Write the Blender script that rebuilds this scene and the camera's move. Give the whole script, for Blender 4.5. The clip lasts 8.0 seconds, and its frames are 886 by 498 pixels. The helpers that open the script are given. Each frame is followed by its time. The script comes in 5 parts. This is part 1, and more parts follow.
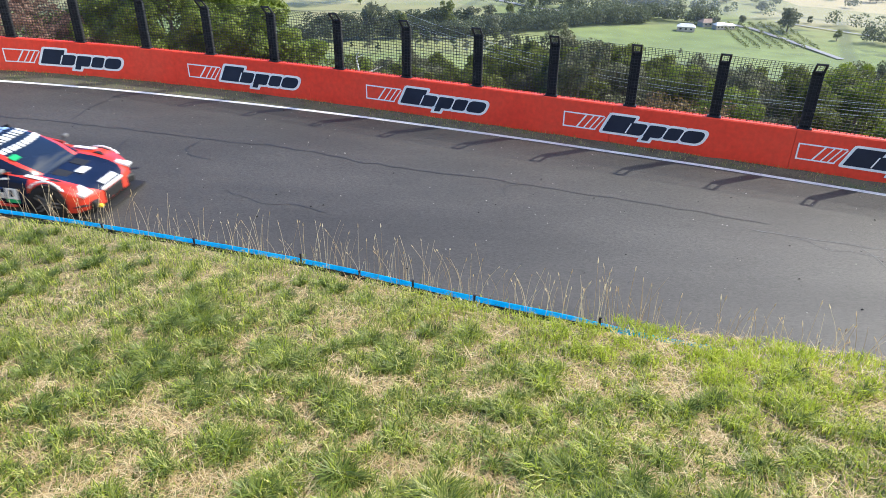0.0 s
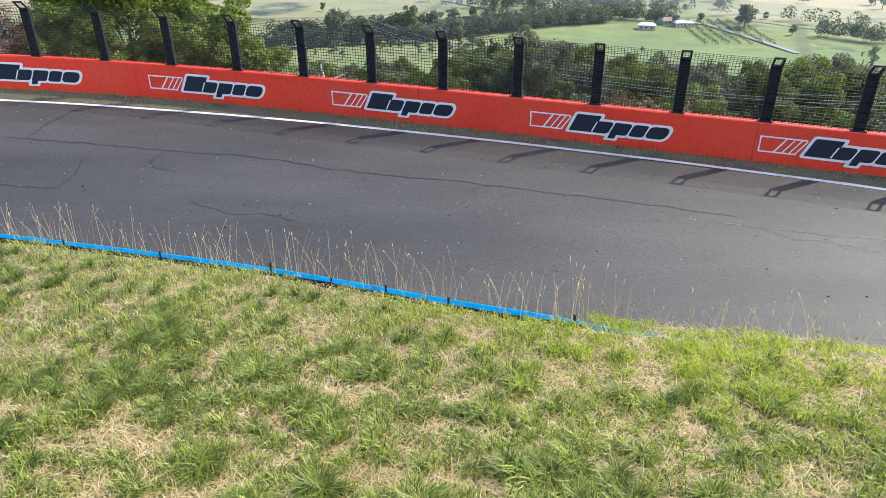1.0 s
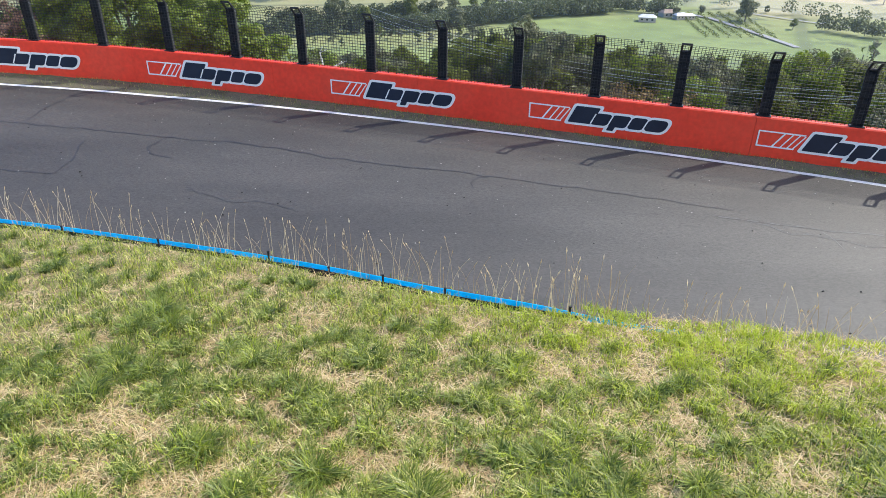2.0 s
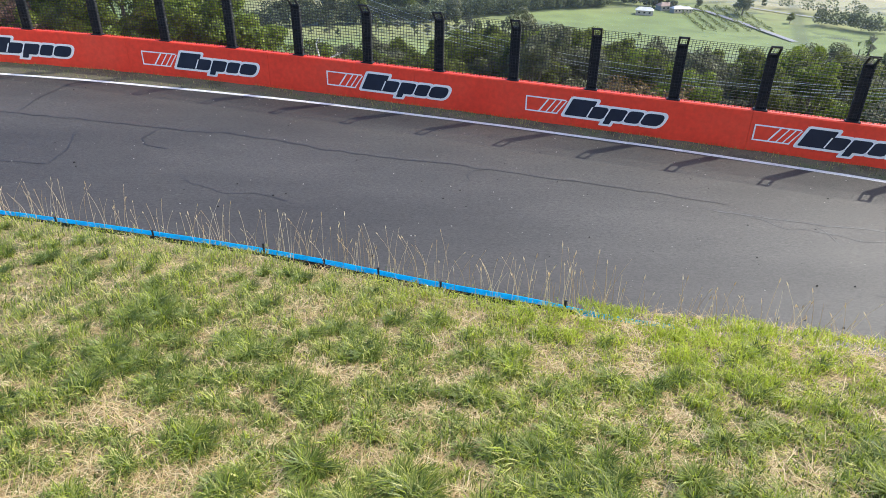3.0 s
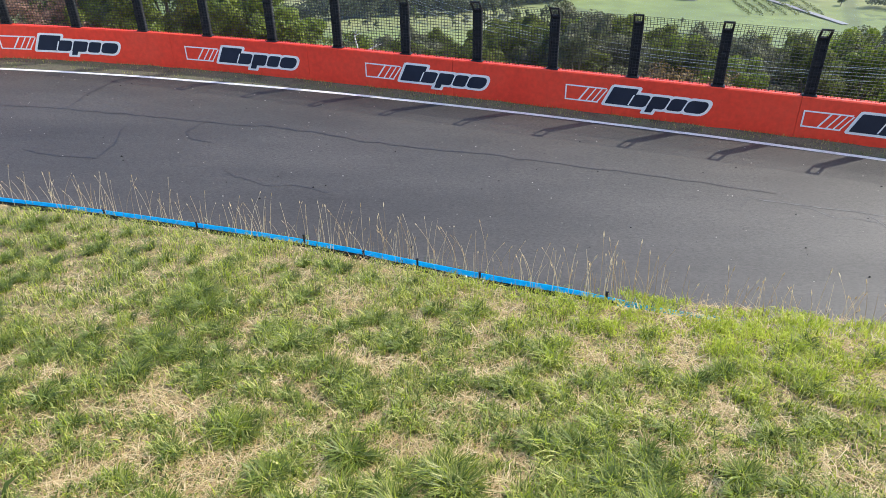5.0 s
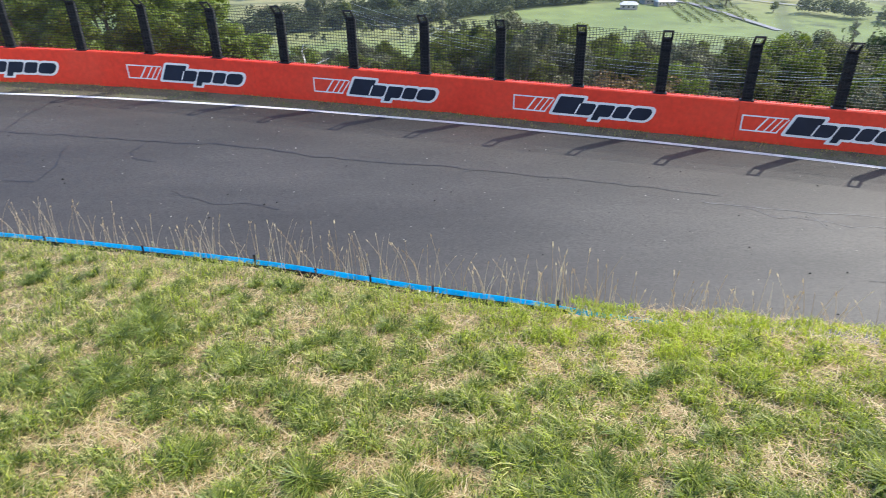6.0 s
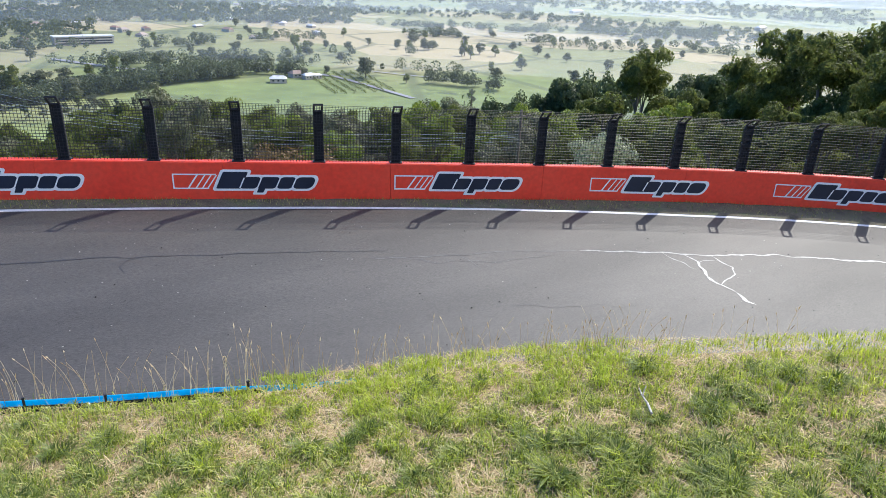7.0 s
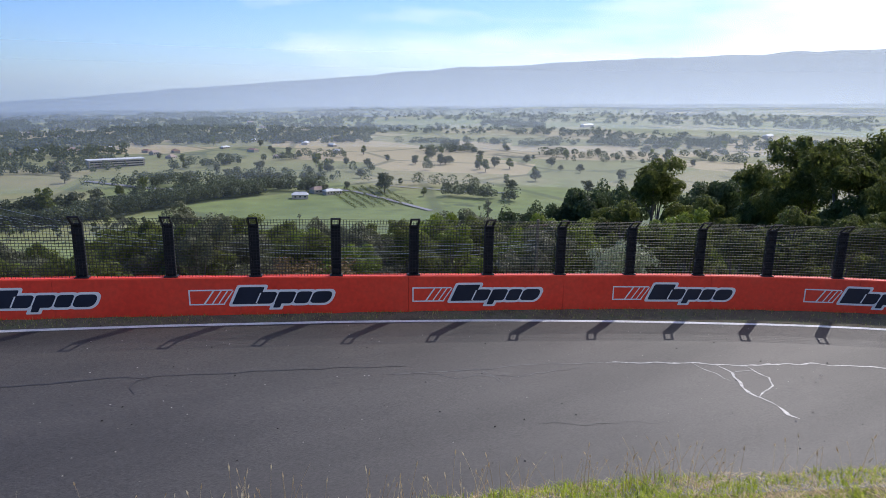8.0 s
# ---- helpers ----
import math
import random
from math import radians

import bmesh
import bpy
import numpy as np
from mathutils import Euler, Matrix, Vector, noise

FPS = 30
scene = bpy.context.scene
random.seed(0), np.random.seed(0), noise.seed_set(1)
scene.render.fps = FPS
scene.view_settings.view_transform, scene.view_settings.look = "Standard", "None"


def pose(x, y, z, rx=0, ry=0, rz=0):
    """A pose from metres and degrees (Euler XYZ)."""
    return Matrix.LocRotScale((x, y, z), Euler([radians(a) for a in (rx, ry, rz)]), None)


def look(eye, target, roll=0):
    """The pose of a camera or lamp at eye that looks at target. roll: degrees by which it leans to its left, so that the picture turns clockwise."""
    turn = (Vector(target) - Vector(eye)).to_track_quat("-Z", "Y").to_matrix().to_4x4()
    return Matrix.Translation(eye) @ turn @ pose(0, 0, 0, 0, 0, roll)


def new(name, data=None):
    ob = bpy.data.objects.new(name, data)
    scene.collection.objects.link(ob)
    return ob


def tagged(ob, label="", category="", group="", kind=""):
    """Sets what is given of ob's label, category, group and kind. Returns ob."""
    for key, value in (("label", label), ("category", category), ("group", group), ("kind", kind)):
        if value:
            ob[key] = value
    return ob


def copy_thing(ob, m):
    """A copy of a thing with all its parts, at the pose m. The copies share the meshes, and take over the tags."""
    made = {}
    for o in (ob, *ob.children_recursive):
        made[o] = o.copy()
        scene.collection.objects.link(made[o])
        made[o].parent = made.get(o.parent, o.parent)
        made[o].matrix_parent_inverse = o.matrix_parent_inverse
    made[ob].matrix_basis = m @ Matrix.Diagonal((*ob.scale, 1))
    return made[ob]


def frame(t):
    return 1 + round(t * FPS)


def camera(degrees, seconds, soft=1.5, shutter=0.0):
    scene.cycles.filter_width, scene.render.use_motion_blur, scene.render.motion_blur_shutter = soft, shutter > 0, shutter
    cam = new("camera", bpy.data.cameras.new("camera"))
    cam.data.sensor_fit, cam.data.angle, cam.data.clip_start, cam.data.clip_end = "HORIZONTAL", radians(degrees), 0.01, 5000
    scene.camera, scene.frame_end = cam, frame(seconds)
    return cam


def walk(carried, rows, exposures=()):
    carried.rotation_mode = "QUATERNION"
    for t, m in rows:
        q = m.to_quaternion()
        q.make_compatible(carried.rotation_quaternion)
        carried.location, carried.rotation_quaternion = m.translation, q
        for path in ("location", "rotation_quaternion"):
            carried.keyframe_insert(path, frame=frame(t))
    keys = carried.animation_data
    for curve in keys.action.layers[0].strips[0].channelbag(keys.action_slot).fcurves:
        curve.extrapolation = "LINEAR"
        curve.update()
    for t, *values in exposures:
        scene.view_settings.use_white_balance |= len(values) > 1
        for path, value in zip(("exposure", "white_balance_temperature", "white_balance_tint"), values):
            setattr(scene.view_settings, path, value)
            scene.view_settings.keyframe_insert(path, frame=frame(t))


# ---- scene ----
cam = camera(66.04, 8.0, 0.45, 0.1)
PATH = [
    (0.0, pose(-0.004, -0.029, 5.519, 62.47, -0.64, 1.17)),
    (0.1, pose(0.004, -0.026, 5.512, 62.34, -0.24, 0.67)),
    (0.2, pose(0.004, -0.026, 5.504, 62.86, -0.45, -0.60)),
    (0.3, pose(-0.002, -0.022, 5.511, 62.44, 0.01, -1.34)),
    (0.4, pose(-0.004, -0.020, 5.505, 62.11, -0.08, -1.73)),
    (0.5, pose(-0.002, -0.000, 5.508, 62.05, -0.08, -1.88)),
    (1.0, pose(-0.000, 0.000, 5.500, 62.80, 0.26, -1.90)),
    (1.5, pose(-0.007, -0.006, 5.511, 61.99, -0.53, -1.45)),
    (1.7, pose(-0.004, -0.024, 5.510, 62.07, -0.49, -1.71)),
    (2.8, pose(0.001, -0.024, 5.514, 61.45, -0.50, -1.82)),
    (3.0, pose(-0.001, -0.012, 5.512, 61.35, -0.91, -1.96)),
    (3.5, pose(-0.005, 0.028, 5.499, 60.87, -0.88, -0.76)),
    (4.0, pose(-0.003, 0.013, 5.506, 60.55, -0.48, 0.22)),
    (4.5, pose(-0.002, 0.002, 5.512, 60.89, 0.07, 0.46)),
    (4.7, pose(-0.004, 0.001, 5.500, 60.83, 0.43, 0.64)),
    (5.8, pose(0.000, 0.002, 5.508, 60.08, 1.36, 0.29)),
    (6.0, pose(0.024, -0.001, 5.528, 61.46, 0.89, -3.46)),
    (6.1, pose(0.033, -0.054, 5.551, 61.72, 0.41, -7.04)),
    (6.2, pose(0.045, -0.080, 5.582, 62.81, -0.59, -11.47)),
    (6.3, pose(0.042, -0.092, 5.589, 64.84, -1.38, -16.38)),
    (6.4, pose(0.041, -0.095, 5.584, 65.69, -2.00, -20.16)),
    (6.5, pose(0.050, -0.080, 5.581, 66.69, -1.93, -23.47)),
    (7.0, pose(0.040, -0.082, 5.600, 67.51, -2.34, -30.89)),
    (7.3, pose(0.046, -0.078, 5.590, 71.12, -0.24, -27.95)),
    (7.5, pose(0.074, -0.051, 5.590, 74.56, -0.58, -29.71)),
    (7.7, pose(0.060, -0.008, 5.581, 76.72, -1.01, -30.41)),
    (7.8, pose(0.050, 0.004, 5.581, 76.61, -1.85, -30.82)),
    (7.9, pose(0.080, 0.000, 5.579, 76.69, -1.17, -29.97)),
    (8.0, pose(0.230, 0.240, 5.535, 76.68, -0.88, -29.70)),
]
EXPOSURES = [(0.0, 0.94, 6600, 7), (1.5, 0.92, 6600, 7), (3.5, 0.84, 6600, 8), (4.5, 0.84, 6600, 8), (6.2, 0.9, 6500, 8), (7.0, 0.76, 6350, 10), (7.5, 0.5, 6300, 13), (7.7, 0.15, 6250, 14), (8.0, -0.05, 6250, 16)]
walk(cam, PATH, EXPOSURES)

# ---- light: morning sun ahead and to the right, thin cloud round it ----
SUN_AZ, SUN_EL = 65.0, 44.0
world = bpy.data.worlds.new("sky")
scene.world = world
world.use_nodes = True
wn, wl = world.node_tree.nodes, world.node_tree.links
wn.clear()
w_out = wn.new("ShaderNodeOutputWorld")
w_bg = wn.new("ShaderNodeBackground")
w_bg.inputs["Strength"].default_value = 0.15
w_sky = wn.new("ShaderNodeTexSky")
w_sky.sky_type, w_sky.sun_disc = "NISHITA", False
w_sky.sun_elevation, w_sky.sun_rotation = radians(SUN_EL), radians(SUN_AZ)
w_sky.altitude, w_sky.air_density, w_sky.dust_density, w_sky.ozone_density = 800, 1.0, 0.5, 2.5
w_co = wn.new("ShaderNodeTexCoord")
w_map = wn.new("ShaderNodeMapping")
w_map.inputs["Scale"].default_value = (1.4, 1.4, 7.0)
w_no = wn.new("ShaderNodeTexNoise")
w_no.inputs["Scale"].default_value, w_no.inputs["Detail"].default_value = 1.6, 6.0
w_ra = wn.new("ShaderNodeValToRGB")
w_ra.color_ramp.elements[0].position, w_ra.color_ramp.elements[1].position = 0.60, 0.86
w_mix = wn.new("ShaderNodeMixRGB")
w_mix.inputs["Color2"].default_value = (10.5, 10.8, 11.0, 1)
wl.new(w_co.outputs["Generated"], w_map.inputs["Vector"])
wl.new(w_map.outputs["Vector"], w_no.inputs["Vector"])
# cloud thickest at bearing 102, out of view, added to whiten the fill
w_dot = wn.new("ShaderNodeVectorMath")
w_dot.operation = "DOT_PRODUCT"
w_dot.inputs[1].default_value = (math.sin(radians(102)), math.cos(radians(102)), 0.15)
wl.new(w_co.outputs["Generated"], w_dot.inputs[0])
w_sum = wn.new("ShaderNodeMath")
w_sum.operation = "MULTIPLY_ADD"
w_sum.inputs[1].default_value = 0.46
wl.new(w_dot.outputs["Value"], w_sum.inputs[0])
wl.new(w_no.outputs["Fac"], w_sum.inputs[2])
wl.new(w_sum.outputs[0], w_ra.inputs["Fac"])
wl.new(w_ra.outputs["Color"], w_mix.inputs["Fac"])
w_sat = wn.new("ShaderNodeHueSaturation")
w_sat.inputs["Saturation"].default_value = 1.3
w_tint = wn.new("ShaderNodeMixRGB")
w_tint.blend_type = "MULTIPLY"
w_tint.inputs["Fac"].default_value = 1.0
w_tint.inputs["Color2"].default_value = (0.60, 0.77, 1.03, 1)
wl.new(w_sky.outputs["Color"], w_sat.inputs["Color"])
wl.new(w_sat.outputs["Color"], w_tint.inputs["Color1"])
wl.new(w_tint.outputs["Color"], w_mix.inputs["Color1"])
wl.new(w_mix.outputs["Color"], w_bg.inputs["Color"])
wl.new(w_bg.outputs["Background"], w_out.inputs["Surface"])

sun = new("sun", bpy.data.lights.new("sun", "SUN"))
sun.data.energy, sun.data.angle, sun.data.color = 3.5, radians(0.6), (1.0, 0.95, 0.86)
sun_way = Vector((math.sin(radians(SUN_AZ)) * math.cos(radians(SUN_EL)), math.cos(radians(SUN_AZ)) * math.cos(radians(SUN_EL)), math.sin(radians(SUN_EL))))
sun.matrix_world = look(sun_way * 60, (0, 0, 0))


# ---- materials ----
def mat(name, cols, scale=5.0, rough=0.7, bump=0.0, bscale=60.0, metal=0.0, stretch=(1, 1, 1), fine=0.25, fscale=40.0, island=0.0, objrand=0.0, translucent=0.0, spec=0.5, coat=0.0, rough2=None):
    """A surface whose colour runs through cols by a broad noise, with a fine grain and relief on top."""
    m = bpy.data.materials.new(name)
    m.use_nodes = True
    n, l = m.node_tree.nodes, m.node_tree.links
    b = n["Principled BSDF"]
    co = n.new("ShaderNodeTexCoord")
    mp = n.new("ShaderNodeMapping")
    mp.inputs["Scale"].default_value = stretch
    l.new(co.outputs["Object"], mp.inputs["Vector"])
    no = n.new("ShaderNodeTexNoise")
    no.inputs["Scale"].default_value, no.inputs["Detail"].default_value, no.inputs["Roughness"].default_value = scale, 5.0, 0.6
    l.new(mp.outputs["Vector"], no.inputs["Vector"])
    ra = n.new("ShaderNodeValToRGB")
    els = ra.color_ramp.elements
    while len(els) < len(cols):
        els.new(0.5)
    for i, c in enumerate(cols):
        els[i].position = 0.3 + 0.4 * i / max(1, len(cols) - 1)
        els[i].color = (*c, 1)
    fac = no.outputs["Fac"]
    if island or objrand:
        if island:
            src, how = n.new("ShaderNodeNewGeometry").outputs["Random Per Island"], island
        else:
            src, how = n.new("ShaderNodeObjectInfo").outputs["Random"], objrand
        mi = n.new("ShaderNodeMix")
        mi.inputs["Factor"].default_value = how
        sc = n.new("ShaderNodeMath")
        sc.operation = "MULTIPLY_ADD"
        sc.inputs[1].default_value, sc.inputs[2].default_value = 0.5, 0.25
        l.new(src, sc.inputs[0])
        l.new(fac, mi.inputs["A"])
        l.new(sc.outputs[0], mi.inputs["B"])
        fac = mi.outputs["Result"]
    l.new(fac, ra.inputs["Fac"])
    col = ra.outputs["Color"]
    if fine:
        n2 = n.new("ShaderNodeTexNoise")
        n2.inputs["Scale"].default_value, n2.inputs["Detail"].default_value = fscale, 4.0
        l.new(mp.outputs["Vector"], n2.inputs["Vector"])
        r2 = n.new("ShaderNodeMapRange")
        r2.inputs["From Min"].default_value, r2.inputs["From Max"].default_value = 0.25, 0.75
        r2.inputs["To Min"].default_value, r2.inputs["To Max"].default_value = 1 - fine, 1 + fine
        l.new(n2.outputs["Fac"], r2.inputs["Value"])
        vm = n.new("ShaderNodeVectorMath")
        vm.operation = "SCALE"
        l.new(col, vm.inputs[0])
        l.new(r2.outputs["Result"], vm.inputs["Scale"])
        col = vm.outputs["Vector"]
        if rough2 is not None:
            rr = n.new("ShaderNodeMapRange")
            rr.inputs["To Min"].default_value, rr.inputs["To Max"].default_value = rough, rough2
            l.new(no.outputs["Fac"], rr.inputs["Value"])
            l.new(rr.outputs["Result"], b.inputs["Roughness"])
    l.new(col, b.inputs["Base Color"])
    if rough2 is None:
        b.inputs["Roughness"].default_value = rough
    b.inputs["Metallic"].default_value = metal
    b.inputs["Specular IOR Level"].default_value = spec
    b.inputs["Coat Weight"].default_value = coat
    b.inputs["Coat Roughness"].default_value = 0.06
    if bump:
        nb = n.new("ShaderNodeTexNoise")
        nb.inputs["Scale"].default_value, nb.inputs["Detail"].default_value = bscale, 3.0
        l.new(mp.outputs["Vector"], nb.inputs["Vector"])
        bu = n.new("ShaderNodeBump")
        bu.inputs["Strength"].default_value, bu.inputs["Distance"].default_value = 0.6, bump
        l.new(nb.outputs["Fac"], bu.inputs["Height"])
        l.new(bu.outputs["Normal"], b.inputs["Normal"])
    if translucent:
        tr = n.new("ShaderNodeBsdfTranslucent")
        l.new(col, tr.inputs["Color"])
        ms = n.new("ShaderNodeMixShader")
        ms.inputs["Fac"].default_value = translucent
        l.new(b.outputs["BSDF"], ms.inputs[1])
        l.new(tr.outputs["BSDF"], ms.inputs[2])
        l.new(ms.outputs["Shader"], n["Material Output"].inputs["Surface"])
    return m


M = {
    "asphalt": mat("asphalt", [(0.038, 0.035, 0.032), (0.052, 0.048, 0.043), (0.068, 0.062, 0.055)], 0.3, 0.66, 0.012, 70, fine=0.6, fscale=30, stretch=(0.5, 1.6, 1), rough2=0.5, spec=0.48),
    "tar": mat("tar", [(0.018, 0.018, 0.019), (0.034, 0.033, 0.033)], 3, 0.5, fine=0.3),
    "seal": mat("pale_seal", [(0.17, 0.165, 0.16), (0.5, 0.49, 0.47)], 7.0, 0.35, fine=0.4, fscale=22),
    "old_seal": mat("worn_seal", [(0.07, 0.068, 0.066), (0.16, 0.155, 0.15)], 2.5, 0.45, fine=0.3, fscale=12),
    "line": mat("line_paint", [(0.66, 0.66, 0.65), (0.88, 0.88, 0.86)], 2.0, 0.6, fine=0.18, fscale=18),
    "verge": mat("verge_dirt", [(0.085, 0.075, 0.05), (0.15, 0.135, 0.09), (0.11, 0.13, 0.06)], 1.8, 0.95, 0.02, 40, fine=0.4, fscale=25),
    "red": mat("red_paint", [(0.8, 0.046, 0.018), (0.88, 0.06, 0.024), (0.84, 0.075, 0.034)], 0.7, 0.6, 0.002, 90, fine=0.1, fscale=9),
    "sign_white": mat("sign_white", [(0.84, 0.83, 0.8), (0.9, 0.89, 0.86)], 2, 0.5, fine=0.06),
    "sign_navy": mat("sign_navy", [(0.008, 0.014, 0.03), (0.016, 0.024, 0.046)], 2, 0.45, fine=0.1),
    "black": mat("black_steel", [(0.012, 0.013, 0.016), (0.026, 0.027, 0.031)], 4, 0.5, 0.001, 80, fine=0.2, spec=0.4),
    "wire": mat("wire", [(0.018, 0.019, 0.022), (0.045, 0.046, 0.05)], 2, 0.5, metal=0.2, fine=0.1),
    "soil": mat("soil", [(0.09, 0.10, 0.035), (0.22, 0.165, 0.085), (0.075, 0.1, 0.028)], 3.2, 0.95, 0.02, 30, fine=0.35, fscale=26),
    "blade": mat("grass_blade", [(0.055, 0.095, 0.012), (0.24, 0.3, 0.045), (0.62, 0.58, 0.2)], 0.9, 0.45, fine=0.15, island=0.8, translucent=0.38),
    "tuft": mat("tuft_blade", [(0.06, 0.1, 0.012), (0.145, 0.2, 0.024), (0.3, 0.34, 0.06)], 2.0, 0.45, fine=0.15, island=0.6, translucent=0.4),
    "fresh": mat("fresh_blade", [(0.26, 0.34, 0.022), (0.47, 0.56, 0.045), (0.68, 0.7, 0.11)], 0.9, 0.5, fine=0.12, island=0.7, translucent=0.62),
    "straw": mat("straw", [(0.3, 0.18, 0.08), (0.56, 0.41, 0.2), (0.78, 0.66, 0.41)], 2, 0.8, fine=0.15, island=0.7, translucent=0.2),
    "stalk": mat("dry_stalk", [(0.5, 0.38, 0.22), (0.75, 0.62, 0.42), (0.85, 0.76, 0.58)], 2, 0.8, fine=0.1, island=0.8, translucent=0.6),
    "leaf": mat("leaf_olive", [(0.065, 0.09, 0.02), (0.135, 0.165, 0.038), (0.26, 0.28, 0.075)], 0.25, 0.55, fine=0.1, island=0.45, translucent=0.62),
    "leaf_lime": mat("leaf_lime", [(0.07, 0.115, 0.014), (0.16, 0.22, 0.028), (0.3, 0.34, 0.06)], 0.3, 0.5, fine=0.1, island=0.45, translucent=0.5),
    "leaf_dark": mat("leaf_dark", [(0.045, 0.07, 0.028), (0.085, 0.12, 0.045), (0.15, 0.18, 0.065)], 0.3, 0.6, fine=0.1, island=0.5, translucent=0.42),
    "leaf_grey": mat("leaf_grey", [(0.075, 0.088, 0.045), (0.14, 0.15, 0.08), (0.22, 0.225, 0.13)], 0.25, 0.6, fine=0.1, island=0.35, translucent=0.35),
    "leaf_orange": mat("leaf_orange", [(0.1, 0.065, 0.03), (0.18, 0.12, 0.05), (0.27, 0.18, 0.08)], 0.5, 0.7, fine=0.1, island=0.5, translucent=0.3),
    "leaf_rust": mat("leaf_rust", [(0.16, 0.09, 0.06), (0.26, 0.15, 0.11), (0.36, 0.24, 0.18)], 0.5, 0.7, fine=0.1, island=0.5, translucent=0.3),
    "leaf_pale": mat("leaf_pale", [(0.16, 0.2, 0.1), (0.3, 0.34, 0.2), (0.45, 0.48, 0.33)], 0.5, 0.6, fine=0.1, island=0.5, translucent=0.3),
    "bark": mat("bark", [(0.09, 0.07, 0.055), (0.2, 0.17, 0.14)], 3, 0.9, 0.01, 30, stretch=(1, 1, 0.2)),
    "far_wood": mat("far_woodland", [(0.05, 0.07, 0.035), (0.13, 0.15, 0.075)], 0.01, 0.7, fine=0.2, fscale=0.2, island=0.5, translucent=0.35),
    "blue": mat("blue_plastic", [(0.0, 0.56, 0.88), (0.01, 0.64, 0.95)], 3, 0.4, fine=0.12, fscale=30, translucent=0.55),
    "roof_white": mat("pale_roof", [(0.46, 0.47, 0.48), (0.6, 0.61, 0.62)], 0.3, 0.6, fine=0.05),
    "wall_buff": mat("buff_wall", [(0.3, 0.26, 0.22), (0.5, 0.46, 0.4)], 0.2, 0.8, fine=0.05, objrand=0.6),
    "far_road": mat("far_road", [(0.16, 0.16, 0.17), (0.24, 0.24, 0.25)], 0.05, 0.8, fine=0.1),
    "glass": mat("window_glass", [(0.02, 0.025, 0.03), (0.03, 0.035, 0.045)], 1, 0.1, fine=0),
}


def ground_material():
    """Hill scrub near, green paddocks below, dry grass farther out."""
    m = mat("paddock", [(0.09, 0.135, 0.036), (0.14, 0.18, 0.05), (0.24, 0.225, 0.09)], 0.004, 0.95, fine=0.22, fscale=0.06)
    n, l = m.node_tree.nodes, m.node_tree.links
    b = n["Principled BSDF"]
    green = b.inputs["Base Color"].links[0].from_socket
    geo = n.new("ShaderNodeTexCoord")
    sep = n.new("ShaderNodeVectorMath")
    sep.operation = "LENGTH"
    l.new(geo.outputs["Object"], sep.inputs[0])
    wob = n.new("ShaderNodeTexNoise")
    wob.inputs["Scale"].default_value, wob.inputs["Detail"].default_value = 0.0035, 5.0
    l.new(geo.outputs["Object"], wob.inputs["Vector"])
    add = n.new("ShaderNodeMath")
    add.operation = "MULTIPLY_ADD"
    add.inputs[1].default_value = 900.0
    l.new(wob.outputs["Fac"], add.inputs[0])
    l.new(sep.outputs["Value"], add.inputs[2])
    dry = n.new("ShaderNodeValToRGB")
    e = dry.color_ramp.elements
    e[0].position, e[0].color = 0.208, (0, 0, 0, 1)
    e[1].position, e[1].color = 0.235, (1, 1, 1, 1)
    for p, v in ((0.38, 0.9), (0.45, 0.25), (0.6, 0.4)):
        q = e.new(p)
        q.color = (v, v, v, 1)
    sc = n.new("ShaderNodeMath")
    sc.operation = "DIVIDE"
    sc.inputs[1].default_value = 4800.0
    l.new(add.outputs[0], sc.inputs[0])
    l.new(sc.outputs[0], dry.inputs["Fac"])
    patch = n.new("ShaderNodeTexVoronoi")
    patch.inputs["Scale"].default_value = 0.006
    l.new(geo.outputs["Object"], patch.inputs["Vector"])
    tone = n.new("ShaderNodeMixRGB")
    tone.blend_type = "MULTIPLY"
    tone.inputs["Fac"].default_value = 0.45
    tone.inputs["Color1"].default_value = (0.37, 0.31, 0.175, 1)
    grey = n.new("ShaderNodeRGBToBW")
    l.new(patch.outputs["Color"], grey.inputs["Color"])
    l.new(grey.outputs["Val"], tone.inputs["Color2"])
    mx = n.new("ShaderNodeMixRGB")
    share = n.new("ShaderNodeMapRange")
    share.inputs["From Min"].default_value, share.inputs["From Max"].default_value = 0.35, 0.6
    share.inputs["To Min"].default_value, share.inputs["To Max"].default_value = 0.4, 1.0
    l.new(grey.outputs["Val"], share.inputs["Value"])
    part_dry = n.new("ShaderNodeMath")
    part_dry.operation = "MULTIPLY"
    l.new(dry.outputs["Color"], part_dry.inputs[0])
    l.new(share.outputs["Result"], part_dry.inputs[1])
    l.new(part_dry.outputs[0], mx.inputs["Fac"])
    l.new(green, mx.inputs["Color1"])
    l.new(tone.outputs["Color"], mx.inputs["Color2"])
    # field boundaries, and woodland on the far rises
    edge = n.new("ShaderNodeTexVoronoi")
    edge.feature = "DISTANCE_TO_EDGE"
    edge.inputs["Scale"].default_value = 0.0052
    l.new(geo.outputs["Object"], edge.inputs["Vector"])
    hedge = n.new("ShaderNodeMapRange")
    hedge.inputs["From Min"].default_value, hedge.inputs["From Max"].default_value = 0.012, 0.03
    hedge.inputs["To Min"].default_value, hedge.inputs["To Max"].default_value = 0.55, 0.0
    l.new(edge.outputs["Distance"], hedge.inputs["Value"])
    m1 = n.new("ShaderNodeMixRGB")
    m1.inputs["Color2"].default_value = (0.06, 0.075, 0.035, 1)
    l.new(hedge.outputs["Result"], m1.inputs["Fac"])
    l.new(mx.outputs["Color"], m1.inputs["Color1"])
